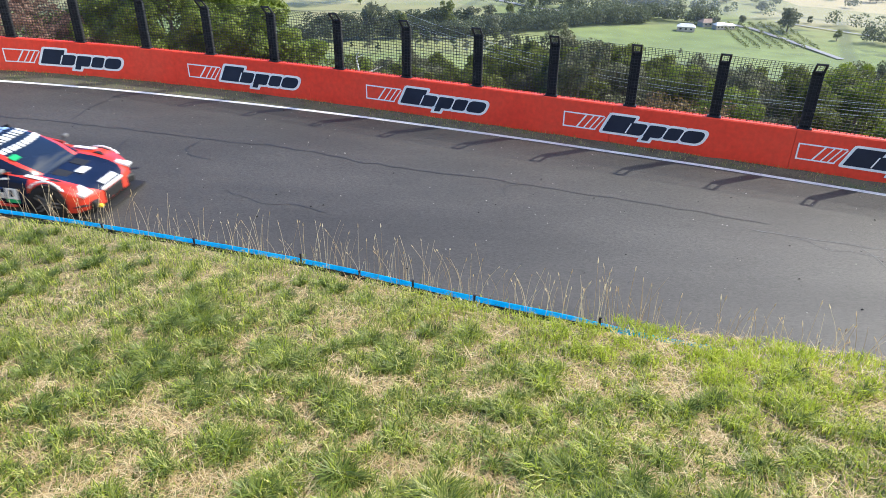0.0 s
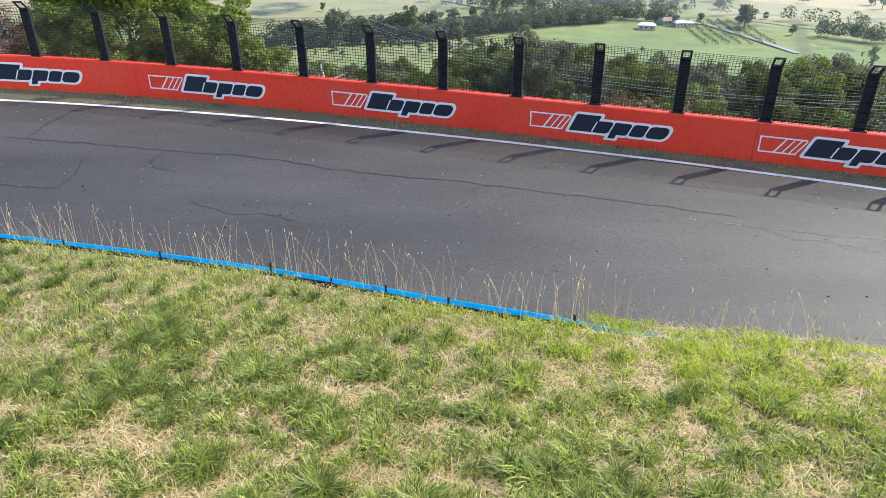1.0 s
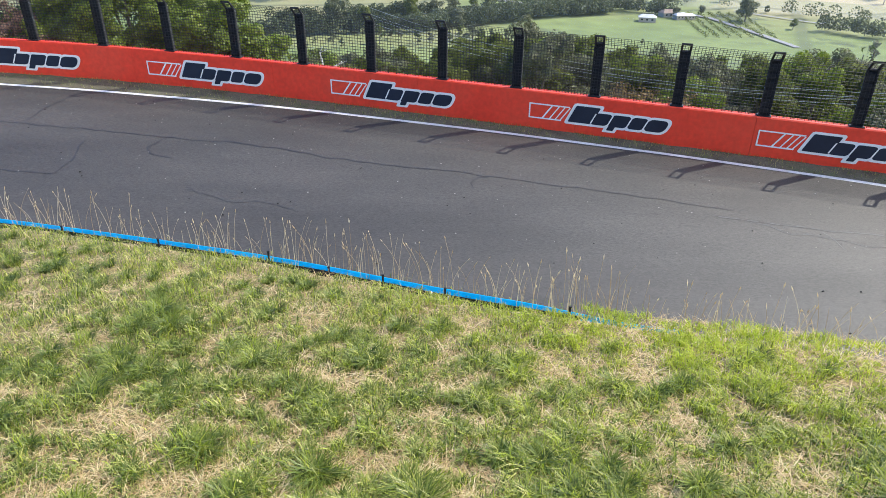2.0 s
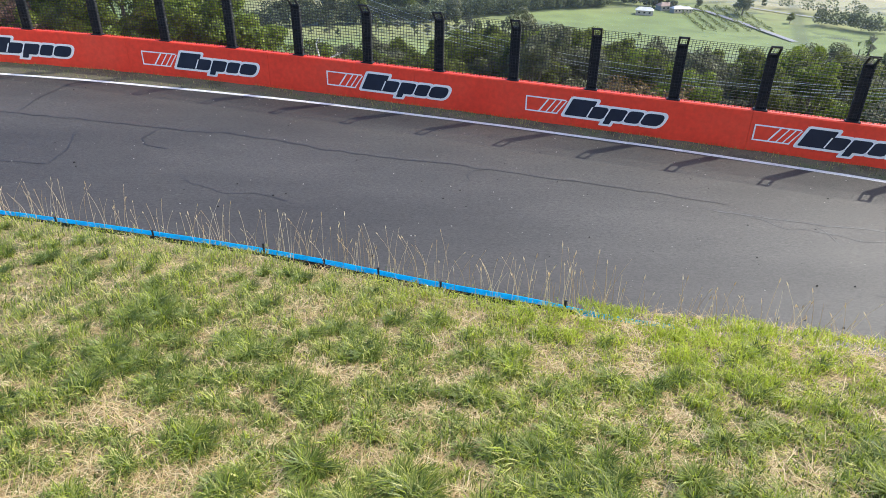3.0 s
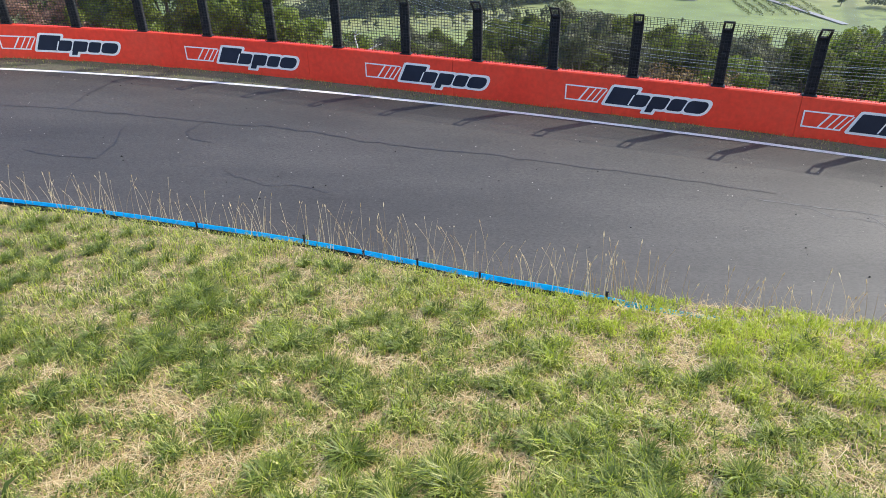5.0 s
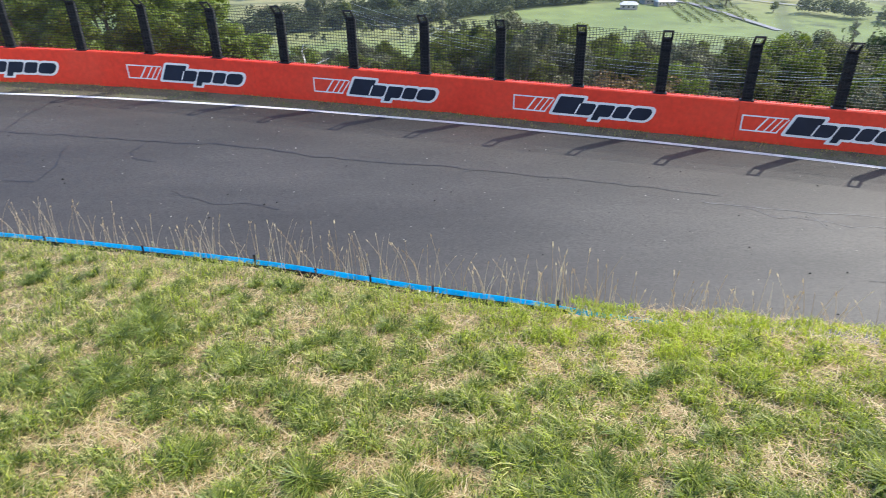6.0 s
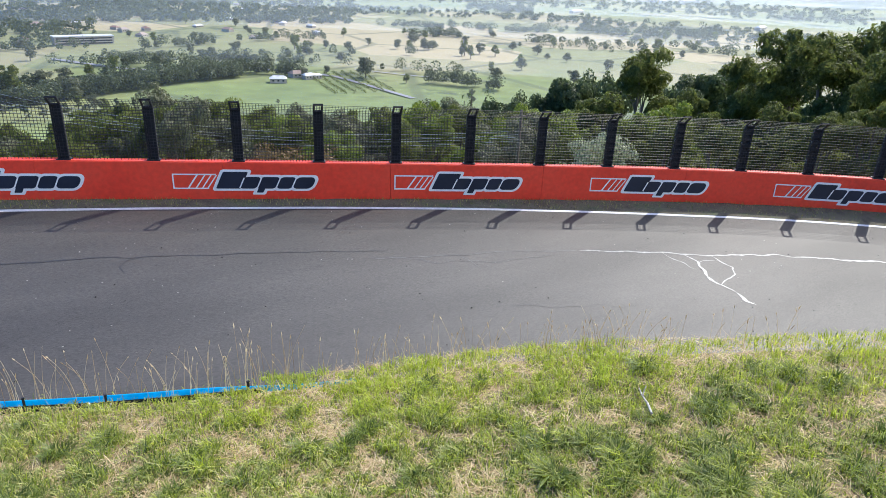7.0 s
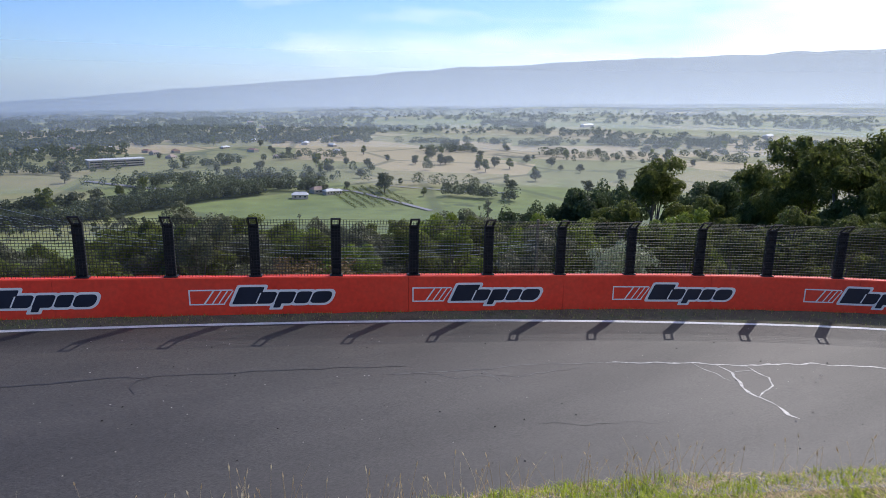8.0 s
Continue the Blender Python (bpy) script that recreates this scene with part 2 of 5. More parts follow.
    scrub = n.new("ShaderNodeTexNoise")
    scrub.inputs["Scale"].default_value, scrub.inputs["Detail"].default_value, scrub.inputs["Roughness"].default_value = 0.006, 8.0, 0.65
    l.new(geo.outputs["Object"], scrub.inputs["Vector"])
    reach = n.new("ShaderNodeMapRange")
    reach.inputs["From Min"].default_value, reach.inputs["From Max"].default_value = 1400, 3600
    reach.inputs["To Min"].default_value, reach.inputs["To Max"].default_value = -0.1, 0.16
    l.new(sep.outputs["Value"], reach.inputs["Value"])
    both = n.new("ShaderNodeMath")
    l.new(scrub.outputs["Fac"], both.inputs[0])
    l.new(reach.outputs["Result"], both.inputs[1])
    wood = n.new("ShaderNodeMapRange")
    wood.inputs["From Min"].default_value, wood.inputs["From Max"].default_value = 0.5, 0.56
    l.new(both.outputs[0], wood.inputs["Value"])
    m2 = n.new("ShaderNodeMixRGB")
    m2.inputs["Color2"].default_value = (0.04, 0.055, 0.03, 1)
    l.new(wood.outputs["Result"], m2.inputs["Fac"])
    l.new(m1.outputs["Color"], m2.inputs["Color1"])
    l.new(m2.outputs["Color"], b.inputs["Base Color"])
    return m


M["ground"] = ground_material()


# ---- building helpers ----
def mesh(name, verts, faces, material, smooth=False):
    me = bpy.data.meshes.new(name)
    me.from_pydata([tuple(v) for v in verts], [], faces)
    for m in material if isinstance(material, list) else [material]:
        me.materials.append(m)
    if smooth:
        me.polygons.foreach_set("use_smooth", [True] * len(me.polygons))
    me.update()
    return me


def part(name, bm, material, parent=None, label="", smooth=False):
    """Links a bmesh, or a finished mesh, as one mesh object under a thing."""
    if isinstance(bm, bpy.types.Mesh):
        me = bm
    else:
        me = bpy.data.meshes.new(name)
        bm.to_mesh(me)
        bm.free()
        me.materials.append(material)
        if smooth:
            me.polygons.foreach_set("use_smooth", [True] * len(me.polygons))
    ob = new(name, me)
    ob.parent = parent
    if label:
        ob["label"] = label
    return ob


def box(bm, centre, size, turn=None):
    m = Matrix.Translation(centre) @ (turn.to_4x4() if turn is not None else Matrix.Identity(4)) @ Matrix.Diagonal((*size, 1))
    return bmesh.ops.create_cube(bm, size=1, matrix=m)["verts"]


def tube(bm, a, b, r1, r2=None, sides=6):
    a, b = Vector(a), Vector(b)
    q = (b - a).to_track_quat("Z", "Y").to_matrix().to_4x4()
    bmesh.ops.create_cone(bm, cap_ends=True, segments=sides, radius1=r1, radius2=r1 if r2 is None else r2, depth=(b - a).length, matrix=Matrix.Translation((a + b) / 2) @ q)


def smoothstep(a, b, x):
    t = min(1, max(0, (x - a) / (b - a)))
    return t * t * (3 - 2 * t)


# ---- the line of the wall: heading and fall along its length ----
K = 1.01084
_s = np.arange(-60, 140.01, 0.1)
_u = (np.clip(_s, -5, 36.5) / K - 15) / 15
_head = -0.32178 - 0.04626 * _u + 0.06584 * _u**2 - 0.18728 * _u**3
_fall = -0.02956 + 0.00593 * _u - 0.00986 * _u**2 + 0.0148 * _u**3
_fall = np.where(_s > 36, -0.012, np.where(_s < -2, -0.05, _fall))


def _run(f):
    F = np.concatenate([[0], np.cumsum((f[1:] + f[:-1]) * 0.05)])
    return F - np.interp(0, _s, F)


_x = -11.157 + _run(np.cos(_head))
_y = 20.459 + _run(np.sin(_head))
_z = 0.473 + _run(_fall)
CROSS = -0.03


def heading(s):
    return float(np.interp(s, _s, _head))


def at(s, d, h=0.0):
    """A point of the road: s metres along the wall, d metres in from its face, h above the surface."""
    a = heading(s)
    return Vector((np.interp(s, _s, _x) + math.sin(a) * d, np.interp(s, _s, _y) - math.cos(a) * d, np.interp(s, _s, _z) + (CROSS * d if d > 0 else 0) + h))


def strip(name, ss, d0, d1, h, material):
    """A band of the road between two offsets, each a number or a function of s."""
    f0 = d0 if callable(d0) else (lambda s: d0)
    f1 = d1 if callable(d1) else (lambda s: d1)
    v, f = [], []
    for i, s in enumerate(ss):
        v += [at(s, f0(s), h), at(s, f1(s), h)]
        if i:
            f.append((2 * i - 2, 2 * i, 2 * i + 1, 2 * i - 1))
    return mesh(name, v, f, material)


def white_at(s):
    return float(np.interp(s, [-5, 0, 4, 9, 14, 18, 22, 28, 33, 40], [1.0, 0.98, 0.9, 0.68, 0.56, 0.56, 0.66, 1.0, 1.15, 1.2]))


# ---- road ----
INNER = 10.2
v, f = [], []
ds = [0.0, 0.4, 1, 2, 3, 4, 5, 6, 7, 8, 9, INNER]
ss = np.arange(-50, 125, 1.0)
for i, s in enumerate(ss):
    for d in ds:
        v.append(at(s, d))
for i in range(len(ss) - 1):
    for j in range(len(ds) - 1):
        a = i * len(ds) + j
        f.append((a, a + 1, a + len(ds) + 1, a + len(ds)))
road = part("road", mesh("road", v, f, M["asphalt"], True), None)
tagged(road, "grey asphalt race track with worn cracks", "road", kind="structure")
ss = np.arange(-50, 124, 0.5)
tagged(part("road_edge_line", strip("road_edge_line", ss, lambda s: white_at(s) - 0.07, lambda s: white_at(s) + 0.075, 0.006, M["line"]), None), "worn white painted line along the track edge", "road marking", kind="structure")

# dirt verge, uneven, between line and wall
v, f = [], []
ss = np.arange(-50, 124, 0.15)
for i, s in enumerate(ss):
    w = white_at(s) - 0.085
    for j in range(5):
        d = w * j / 4
        h = 0.008 + (0.03 * (1 - j / 4) + 0.022 * noise.noise((s * 1.7, j, 0)) if j < 4 else 0) + (0.012 * noise.noise((s * 5, j, 3)) if 0 < j < 4 else 0)
        v.append(at(s, d + (0.03 * noise.noise((s * 3, 9, j)) if j == 4 else 0), max(0.005, h)))
    if i:
        for j in range(4):
            a = i * 5 + j
            f.append((a, a - 5, a - 4, a + 1))
tagged(part("verge", mesh("verge", v, f, M["verge"], True), None), "strip of dirt and dead leaves at the wall foot", "verge", kind="structure")


def crack(name, pts, width, material, label, wob=0.05):
    """A thin wandering band laid on the road along points (s, d)."""
    pts = [Vector((s, d)) for s, d in pts]
    fine = []
    for a, b in zip(pts, pts[1:]):
        k = max(2, int((b - a).length / 0.06))
        fine += [a.lerp(b, i / k) for i in range(k)]
    fine.append(pts[-1])
    v, f = [], []
    for i, p in enumerate(fine):
        q = p + Vector((wob * noise.noise((p.x * 3, p.y * 3, 1)), wob * 1.4 * noise.noise((p.x * 2.2, p.y * 2.2, 7))))
        t = (fine[min(i + 1, len(fine) - 1)] - fine[max(i - 1, 0)]).normalized()
        w = width * (0.4 + 1.3 * abs(noise.noise((p.x * 5, p.y * 5, 5))) + 0.35 * abs(noise.noise((p.x * 14, p.y * 14, 2)))) * min(1, (i + 1) / 4, (len(fine) - i) / 4)
        side = Vector((-t.y, t.x)) * w / 2
        v += [at(q.x - side.x, q.y - side.y, 0.005), at(q.x + side.x, q.y + side.y, 0.005)]
        if i:
            f.append((2 * i - 2, 2 * i - 1, 2 * i + 1, 2 * i))
    return tagged(part(name, mesh(name, v, f, material), None), label, "road crack", kind="structure")


DARK, PALE = "dark sealed crack in the asphalt", "pale shiny sealed crack in the asphalt"
crack("road_crack", [(-8, 4.2), (-3, 3.9), (1.0, 3.8), (3.0, 3.78), (4.6, 3.73), (6.7, 3.66), (7.7, 3.49), (9.2, 3.49), (10.3, 3.64), (11.9, 3.55), (13.8, 3.37)], 0.05, M["tar"], DARK)
crack("road_crack", [(13.8, 3.37), (15.3, 3.36), (16.6, 3.28), (17.9, 3.26), (19.4, 3.3)], 0.035, M["tar"], DARK)
crack("road_crack", [(5.9, 3.73), (5.8, 4.38), (6.1, 4.73), (6.8, 4.79)], 0.04, M["tar"], DARK)
crack("road_crack", [(4.0, 4.3), (4.1, 4.7), (4.5, 5.49), (4.6, 6.26), (3.7, 6.4), (2.4, 6.3)], 0.035, M["tar"], DARK)
crack("road_crack", [(1.9, 1.1), (1.7, 1.61), (1.6, 2.6), (1.7, 3.7)], 0.05, M["tar"], DARK)
crack("road_crack", [(8.0, 6.05), (8.6, 6.15), (9.1, 6.39), (10.0, 6.25), (10.8, 6.28)], 0.025, M["tar"], DARK, 0.12)
crack("road_crack", [(14.2, 3.38), (13.9, 3.5), (13.8, 3.83), (14.0, 4.16)], 0.03, M["tar"], DARK)
crack("road_seal", [(18.9, 3.7), (20.1, 3.62), (21.1, 3.56), (22.5, 3.4), (24.0, 3.41)], 0.035, M["old_seal"], PALE)
crack("road_seal", [(24.0, 3.41), (25.7, 3.47), (26.7, 3.58), (27.4, 3.7), (28.0, 3.61), (29.0, 3.56), (30.2, 3.64), (31.5, 3.71), (36, 3.65), (42, 3.6)], 0.075, M["seal"], PALE, 0.07)
crack("road_seal", [(26.7, 3.6), (26.8, 4.01), (26.72, 4.59), (26.7, 4.94), (26.9, 5.2), (27.0, 5.56)], 0.085, M["seal"], PALE, 0.12)
crack("road_seal", [(27.0, 5.56), (27.0, 5.94), (27.12, 6.15)], 0.13, M["seal"], PALE, 0.1)
crack("road_seal", [(27.4, 3.7), (27.5, 4.04), (27.65, 4.28), (27.5, 4.62), (27.1, 5.0), (26.85, 5.18)], 0.055, M["seal"], PALE, 0.08)
crack("road_seal", [(26.85, 4.05), (27.0, 4.01), (27.4, 3.92), (27.5, 4.04)], 0.04, M["seal"], PALE, 0.06)
crack("road_seal", [(26.1, 3.55), (26.35, 3.95), (26.6, 4.45)], 0.03, M["seal"], PALE, 0.1)
crack("road_seal", [(20.9, 3.56), (21.1, 3.8), (21.3, 4.32)], 0.025, M["old_seal"], PALE)
crack("road_seal", [(19.6, 3.75), (20.6, 3.95), (22.2, 3.85), (23.3, 3.6)], 0.022, M["old_seal"], PALE, 0.12)
crack("road_crack", [(21.6, 5.94), (23.1, 6.09), (24.4, 6.03)], 0.035, M["tar"], DARK, 0.12)

# ---- wall ----
WALL_H, WALL_T = 1.011, 0.26
wall = tagged(new("barrier_wall"), "red painted concrete safety barrier in long panels", "barrier", kind="structure")
joint0, panel_len = 11.35 - 4.25 * 14, 4.25
for k in range(42):
    s0, s1 = joint0 + k * panel_len + 0.004, joint0 + (k + 1) * panel_len - 0.004
    bm = bmesh.new()
    rows = []
    off = 0.006 * noise.noise((k * 1.7, 3, 1))
    for i in range(9):
        s = s0 + (s1 - s0) * i / 8
        prof = [(0.0 + off, -0.5), (0.0 + off, WALL_H - 0.025), (-0.025 + off, WALL_H), (-WALL_T + 0.025, WALL_H), (-WALL_T, WALL_H - 0.025), (-WALL_T, -0.5)]
        rows.append([bm.verts.new(at(s, d) + Vector((0, 0, h - (CROSS * d if d > 0 else 0) + 0.004 * noise.noise((s * 0.8, 5, 0))))) for d, h in prof])
    for a, b in zip(rows, rows[1:]):
        for i in range(5):
            bm.faces.new((a[i], b[i], b[i + 1], a[i + 1]))
    bm.faces.new(rows[0])
    bm.faces.new(rows[-1][::-1])
    bmesh.ops.recalc_face_normals(bm, faces=bm.faces)
    part("panel", bm, M["red"], wall)


# ---- sponsor boards painted on the wall: plain shapes only ----
def on_wall(s, h, out):
    p = at(s, 0)
    a = heading(s)
    return Vector((p.x + math.sin(a) * out, p.y - math.cos(a) * out, p.z + WALL_H - h))


def plate(polys, s, out, material, name, parent):
    """Flat shapes on the wall face, each a list of (along, down)."""
    v, f = [], []
    for poly in polys:
        b = len(v)
        v += [on_wall(s + x, y, out) for x, y in poly]
        f.append(tuple(range(b, b + len(poly))))
    return part(name, mesh(name, v, f, material), None, parent)


def slab(x, y, w, h, r, slant, n=4):
    """A slanted rectangle with rounded corners, centre x, y."""
    out = []
    for cx, cy, a0 in ((1, -1, -90), (1, 1, 0), (-1, 1, 90), (-1, -1, 180)):
        for i in range(n + 1):
            a = radians(a0 + 90 * i / n)
            px, py = cx * (w / 2 - r) + r * math.cos(a), cy * (h / 2 - r) + r * math.sin(a)
            out.append((x + px - slant * py, y + py))
    return out


SIGN0, SIGN_STEP = -2.300, 5.5624
for k in range(-3, 12):
    s = SIGN0 + k * SIGN_STEP
    sign = tagged(new("painted_sign"), "white and navy painted sponsor mark on red wall", "sign", group="painted signs")
    t, b = 0.307, 0.705
    bars = [[(0, t), (1.05, t), (1.05 - 0.02, t + 0.035), (0, t + 0.035)], [(0, b - 0.035), (0.86, b - 0.035), (0.84, b), (0, b)], [(0, t), (0.035, t), (0.035, b), (0, b)]]
    for i, x in enumerate((0.36, 0.55, 0.7, 0.83)):
        w = 0.035 if i else 0.045
        bars.append([(x + 0.21, t + 0.03), (x + 0.21 + w, t + 0.03), (x + w - 0.02, b - 0.03), (x - 0.02, b - 0.03)])
    plate(bars[:3], s, 0.006, M["sign_white"], "frame", sign)
    for bar in bars[3:]:
        plate([bar], s, 0.006, M["sign_white"], "stripe", sign)
    blobs = [(1.42, 0.47, 0.56, 0.44, 0.03), (1.86, 0.535, 0.40, 0.31, 0.1), (2.31, 0.535, 0.42, 0.31, 0.08), (2.76, 0.535, 0.36, 0.31, 0.1), (3.21, 0.535, 0.46, 0.31, 0.13)]
    back = [slab(x, y, w + 0.2, h + 0.12, r + 0.04, 0.45) for x, y, w, h, r in blobs] + [slab(2.13, 0.70, 0.33, 0.3, 0.03, 0.45), [(1.15, 0.205), (1.72, 0.205), (1.6, 0.4), (1.3, 0.4)]]
    for i, poly in enumerate(back):
        plate([poly], s, 0.0075 + 0.0006 * i, M["sign_white"], "outline", sign)
    dark = [slab(x, y, w + 0.05, h, r, 0.45) for x, y, w, h, r in blobs] + [slab(2.14, 0.68, 0.17, 0.23, 0.02, 0.45), [(1.27, 0.25), (1.66, 0.25), (1.6, 0.32), (1.36, 0.32)]]
    for i, poly in enumerate(dark):
        plate([poly], s, 0.0125 + 0.0006 * i, M["sign_navy"], "dark_shape", sign)
    for x, y, h in ((1.66, 0.535, 0.27), (2.09, 0.535, 0.27), (2.555, 0.535, 0.29), (2.955, 0.535, 0.29)):
        plate([slab(x, y, 0.035, h, 0.01, 0.45)], s, 0.0172, M["sign_white"], "stroke", sign)

# ---- debris fence ----
POST_V, HEAD_UP, HEAD_IN = 1.30, 0.22, 0.26


def post_mesh():
    bm = bmesh.new()
    w = 0.125
    for x in (-w + 0.02, w - 0.02):
        box(bm, (x, 0, POST_V / 2), (0.04, 0.09, POST_V))
    box(bm, (0, -0.03, POST_V / 2), (0.18, 0.012, POST_V))
    for i in range(6):
        box(bm, (0, 0.02, 0.14 + 0.2 * i), (0.19, 0.014, 0.13))
    up = Matrix.Rotation(-math.atan2(HEAD_IN, HEAD_UP), 3, "X")
    ln = math.hypot(HEAD_IN, HEAD_UP)
    mid = Vector((0, HEAD_IN / 2, POST_V + HEAD_UP / 2))
    for x in (-w + 0.025, w - 0.025):
        box(bm, mid + Vector((x, 0, 0)), (0.05, 0.03, ln + 0.06), up)
    box(bm, Vector((0, HEAD_IN, POST_V + HEAD_UP)), (0.25, 0.03, 0.06), up)
    box(bm, Vector((0, 0.02, POST_V)), (0.25, 0.05, 0.09), up)
    box(bm, (0, 0, 0.012), (0.32, 0.2, 0.024))
    bmesh.ops.bevel(bm, geom=[e for e in bm.edges], offset=0.003, segments=1, affect="EDGES")
    me = bpy.data.meshes.new("post")
    bm.to_mesh(me)
    bm.free()
    me.materials.append(M["black"])
    return me


fence = tagged(new("debris_fence"), "black steel debris fence with bent post heads and wire mesh", "fence")
POST = post_mesh()
LEAN = 0.0


def fence_at(s, y, z):
    p = at(s, -0.13 + y + LEAN * z)
    return p + Vector((0, 0, WALL_H + z))


for k in range(-14, 40):
    s = 2.0 * k
    p = part("post", POST, None, fence)
    p.matrix_basis = Matrix.Translation(fence_at(s, 0, 0)) @ Matrix.Rotation(heading(s) + math.pi, 4, "Z") @ Matrix.Rotation(radians(1.2 * noise.noise((k * 2.3, 1, 4))), 4, "Y")


def wires(bm, pts, r):
    """A thin square wire through points."""
    rows = []
    for i, p in enumerate(pts):
        t = (pts[min(i + 1, len(pts) - 1)] - pts[max(i - 1, 0)]).normalized()
        a = t.cross(Vector((0, 0.3, 1))).normalized() * r
        b = t.cross(a).normalized() * r
        rows.append([bm.verts.new(p + q) for q in (a, b, -a, -b)])
    for p, q in zip(rows, rows[1:]):
        for i in range(4):
            bm.faces.new((p[i], q[i], q[(i + 1) % 4], p[(i + 1) % 4]))


MESH_Y = 0.06
for k in range(-14, 39):
    bm = bmesh.new()
    s = 2.0 * k
    for i in range(18):
        z = 0.03 + 1.27 * i / 17
        sag = 0.006 * noise.noise((k, i * 3.1, 2))
        wires(bm, [fence_at(s + 0.5 * j, MESH_Y + sag * (j % 4 > 0), z + sag * 2 * (j % 4 > 0)) for j in range(5)], 0.0064)
    for i in range(1, 5):
        wires(bm, [fence_at(s + 0.5 * j, MESH_Y + HEAD_IN * i / 4, POST_V + HEAD_UP * i / 4) for j in range(5)], 0.0042)
    for j in range(26):
        x = s + 0.04 + 2.0 * j / 26
        wires(bm, [fence_at(x, MESH_Y, 0.01), fence_at(x, MESH_Y, POST_V), fence_at(x, MESH_Y + HEAD_IN, POST_V + HEAD_UP)], 0.0058)
    part("wire_mesh", bm, M["wire"], fence)
# ---- ground beyond the wall, down to the plain and out to the hills ----
RIDGE_AZ = 30.0


def wall_radius(az):
    i = int(np.argmin(np.abs(np.arctan2(_x, _y) - az) + (np.hypot(_x, _y) > 90)))
    return float(np.hypot(_x[i], _y[i]))


_azs = np.radians(np.arange(-180, 181, 2.0))
_wr = np.array([wall_radius(a) if -1.2 < a < 1.9 else 30.0 for a in _azs])


def ground_z(x, y):
    r, az = math.hypot(x, y), math.atan2(x, y)
    w = r - float(np.interp(az, _azs, _wr))
    front = smoothstep(-1.9, -1.3, az) * (1 - smoothstep(1.5, 2.2, az))
    fall = float(np.interp(w, [-30, -1, 0.6, 4, 30, 100, 300, 470, 5000], [-2.5, -2.2, -0.6, -1.8, -14, -42, -74, -80, -80]))
    back = float(np.interp(r, [0, 20, 200, 1000, 5000], [-2.2, -2.0, 14, 0, 0]))
    z = back * (1 - front) + fall * front
    far = smoothstep(500, 2500, r)
    lat = r * math.sin(az - radians(RIDGE_AZ))
    z += front * far * 0.026 * lat
    z += smoothstep(40, 200, r) * 1.2 * noise.noise((x / 60, y / 60, 2)) + smoothstep(300, 900, r) * 7 * noise.noise((x / 420, y / 420, 5))
    a = math.degrees(az)
    top = float(np.interp(a, [-180, -60, -3, 12, 30, 45, 58, 75, 180], [60, 40, 28, 120, 225, 270, 290, 300, 80]))
    z += smoothstep(3300, 4700, r) * top * (0.93 + 0.07 * noise.noise((a / 2.5, 1, 1)))
    return z


v, f = [], []
rads = [2.0]
while rads[-1] < 4860:
    rads.append(rads[-1] * 1.075 + 0.5)
NA = 300
for r in rads:
    for i in range(NA):
        a = 2 * math.pi * i / NA
        x, y = r * math.sin(a), r * math.cos(a)
        v.append((x, y, ground_z(x, y)))
for j in range(len(rads) - 1):
    for i in range(NA):
        a, b = j * NA + i, j * NA + (i + 1) % NA
        f.append((a, b, b + NA, a + NA))
tagged(part("ground", mesh("ground", v, f, M["ground"], True), None), "green and dry grass paddocks running to far hills", "ground", kind="structure")


# see-through pale blue surface imitating haze, thinning out with height
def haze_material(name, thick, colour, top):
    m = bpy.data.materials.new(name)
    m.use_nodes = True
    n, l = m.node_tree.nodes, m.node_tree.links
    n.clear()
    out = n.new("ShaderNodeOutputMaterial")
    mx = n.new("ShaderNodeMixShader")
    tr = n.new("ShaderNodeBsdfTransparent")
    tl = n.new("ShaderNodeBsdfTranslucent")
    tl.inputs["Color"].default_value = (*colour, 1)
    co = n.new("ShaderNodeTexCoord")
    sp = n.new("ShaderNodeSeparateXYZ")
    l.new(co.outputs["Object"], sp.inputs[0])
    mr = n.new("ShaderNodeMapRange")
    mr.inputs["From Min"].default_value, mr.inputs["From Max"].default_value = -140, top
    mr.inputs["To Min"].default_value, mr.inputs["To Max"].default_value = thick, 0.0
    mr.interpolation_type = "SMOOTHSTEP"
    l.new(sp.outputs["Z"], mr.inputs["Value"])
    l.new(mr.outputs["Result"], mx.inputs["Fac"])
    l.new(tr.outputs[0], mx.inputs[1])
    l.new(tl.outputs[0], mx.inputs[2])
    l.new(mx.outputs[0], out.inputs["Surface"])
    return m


# one curved sheet at radius r, added to pale whatever stands behind it
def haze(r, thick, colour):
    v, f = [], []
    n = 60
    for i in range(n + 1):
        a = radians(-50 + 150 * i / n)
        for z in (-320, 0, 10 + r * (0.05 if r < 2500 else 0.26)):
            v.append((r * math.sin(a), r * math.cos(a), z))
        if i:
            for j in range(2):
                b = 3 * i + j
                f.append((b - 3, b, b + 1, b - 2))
    tagged(part("haze_layer", mesh("haze_layer", v, f, haze_material("haze", thick, colour, 10 + r * (0.05 if r < 2500 else 0.26)), True), None), "pale blue translucent sheet imitating haze over the plain", "haze", kind="structure")


# seven sheets stand in for the air's haze, stronger with distance
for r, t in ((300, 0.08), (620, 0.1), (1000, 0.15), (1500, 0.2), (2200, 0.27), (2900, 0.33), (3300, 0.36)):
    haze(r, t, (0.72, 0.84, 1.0))


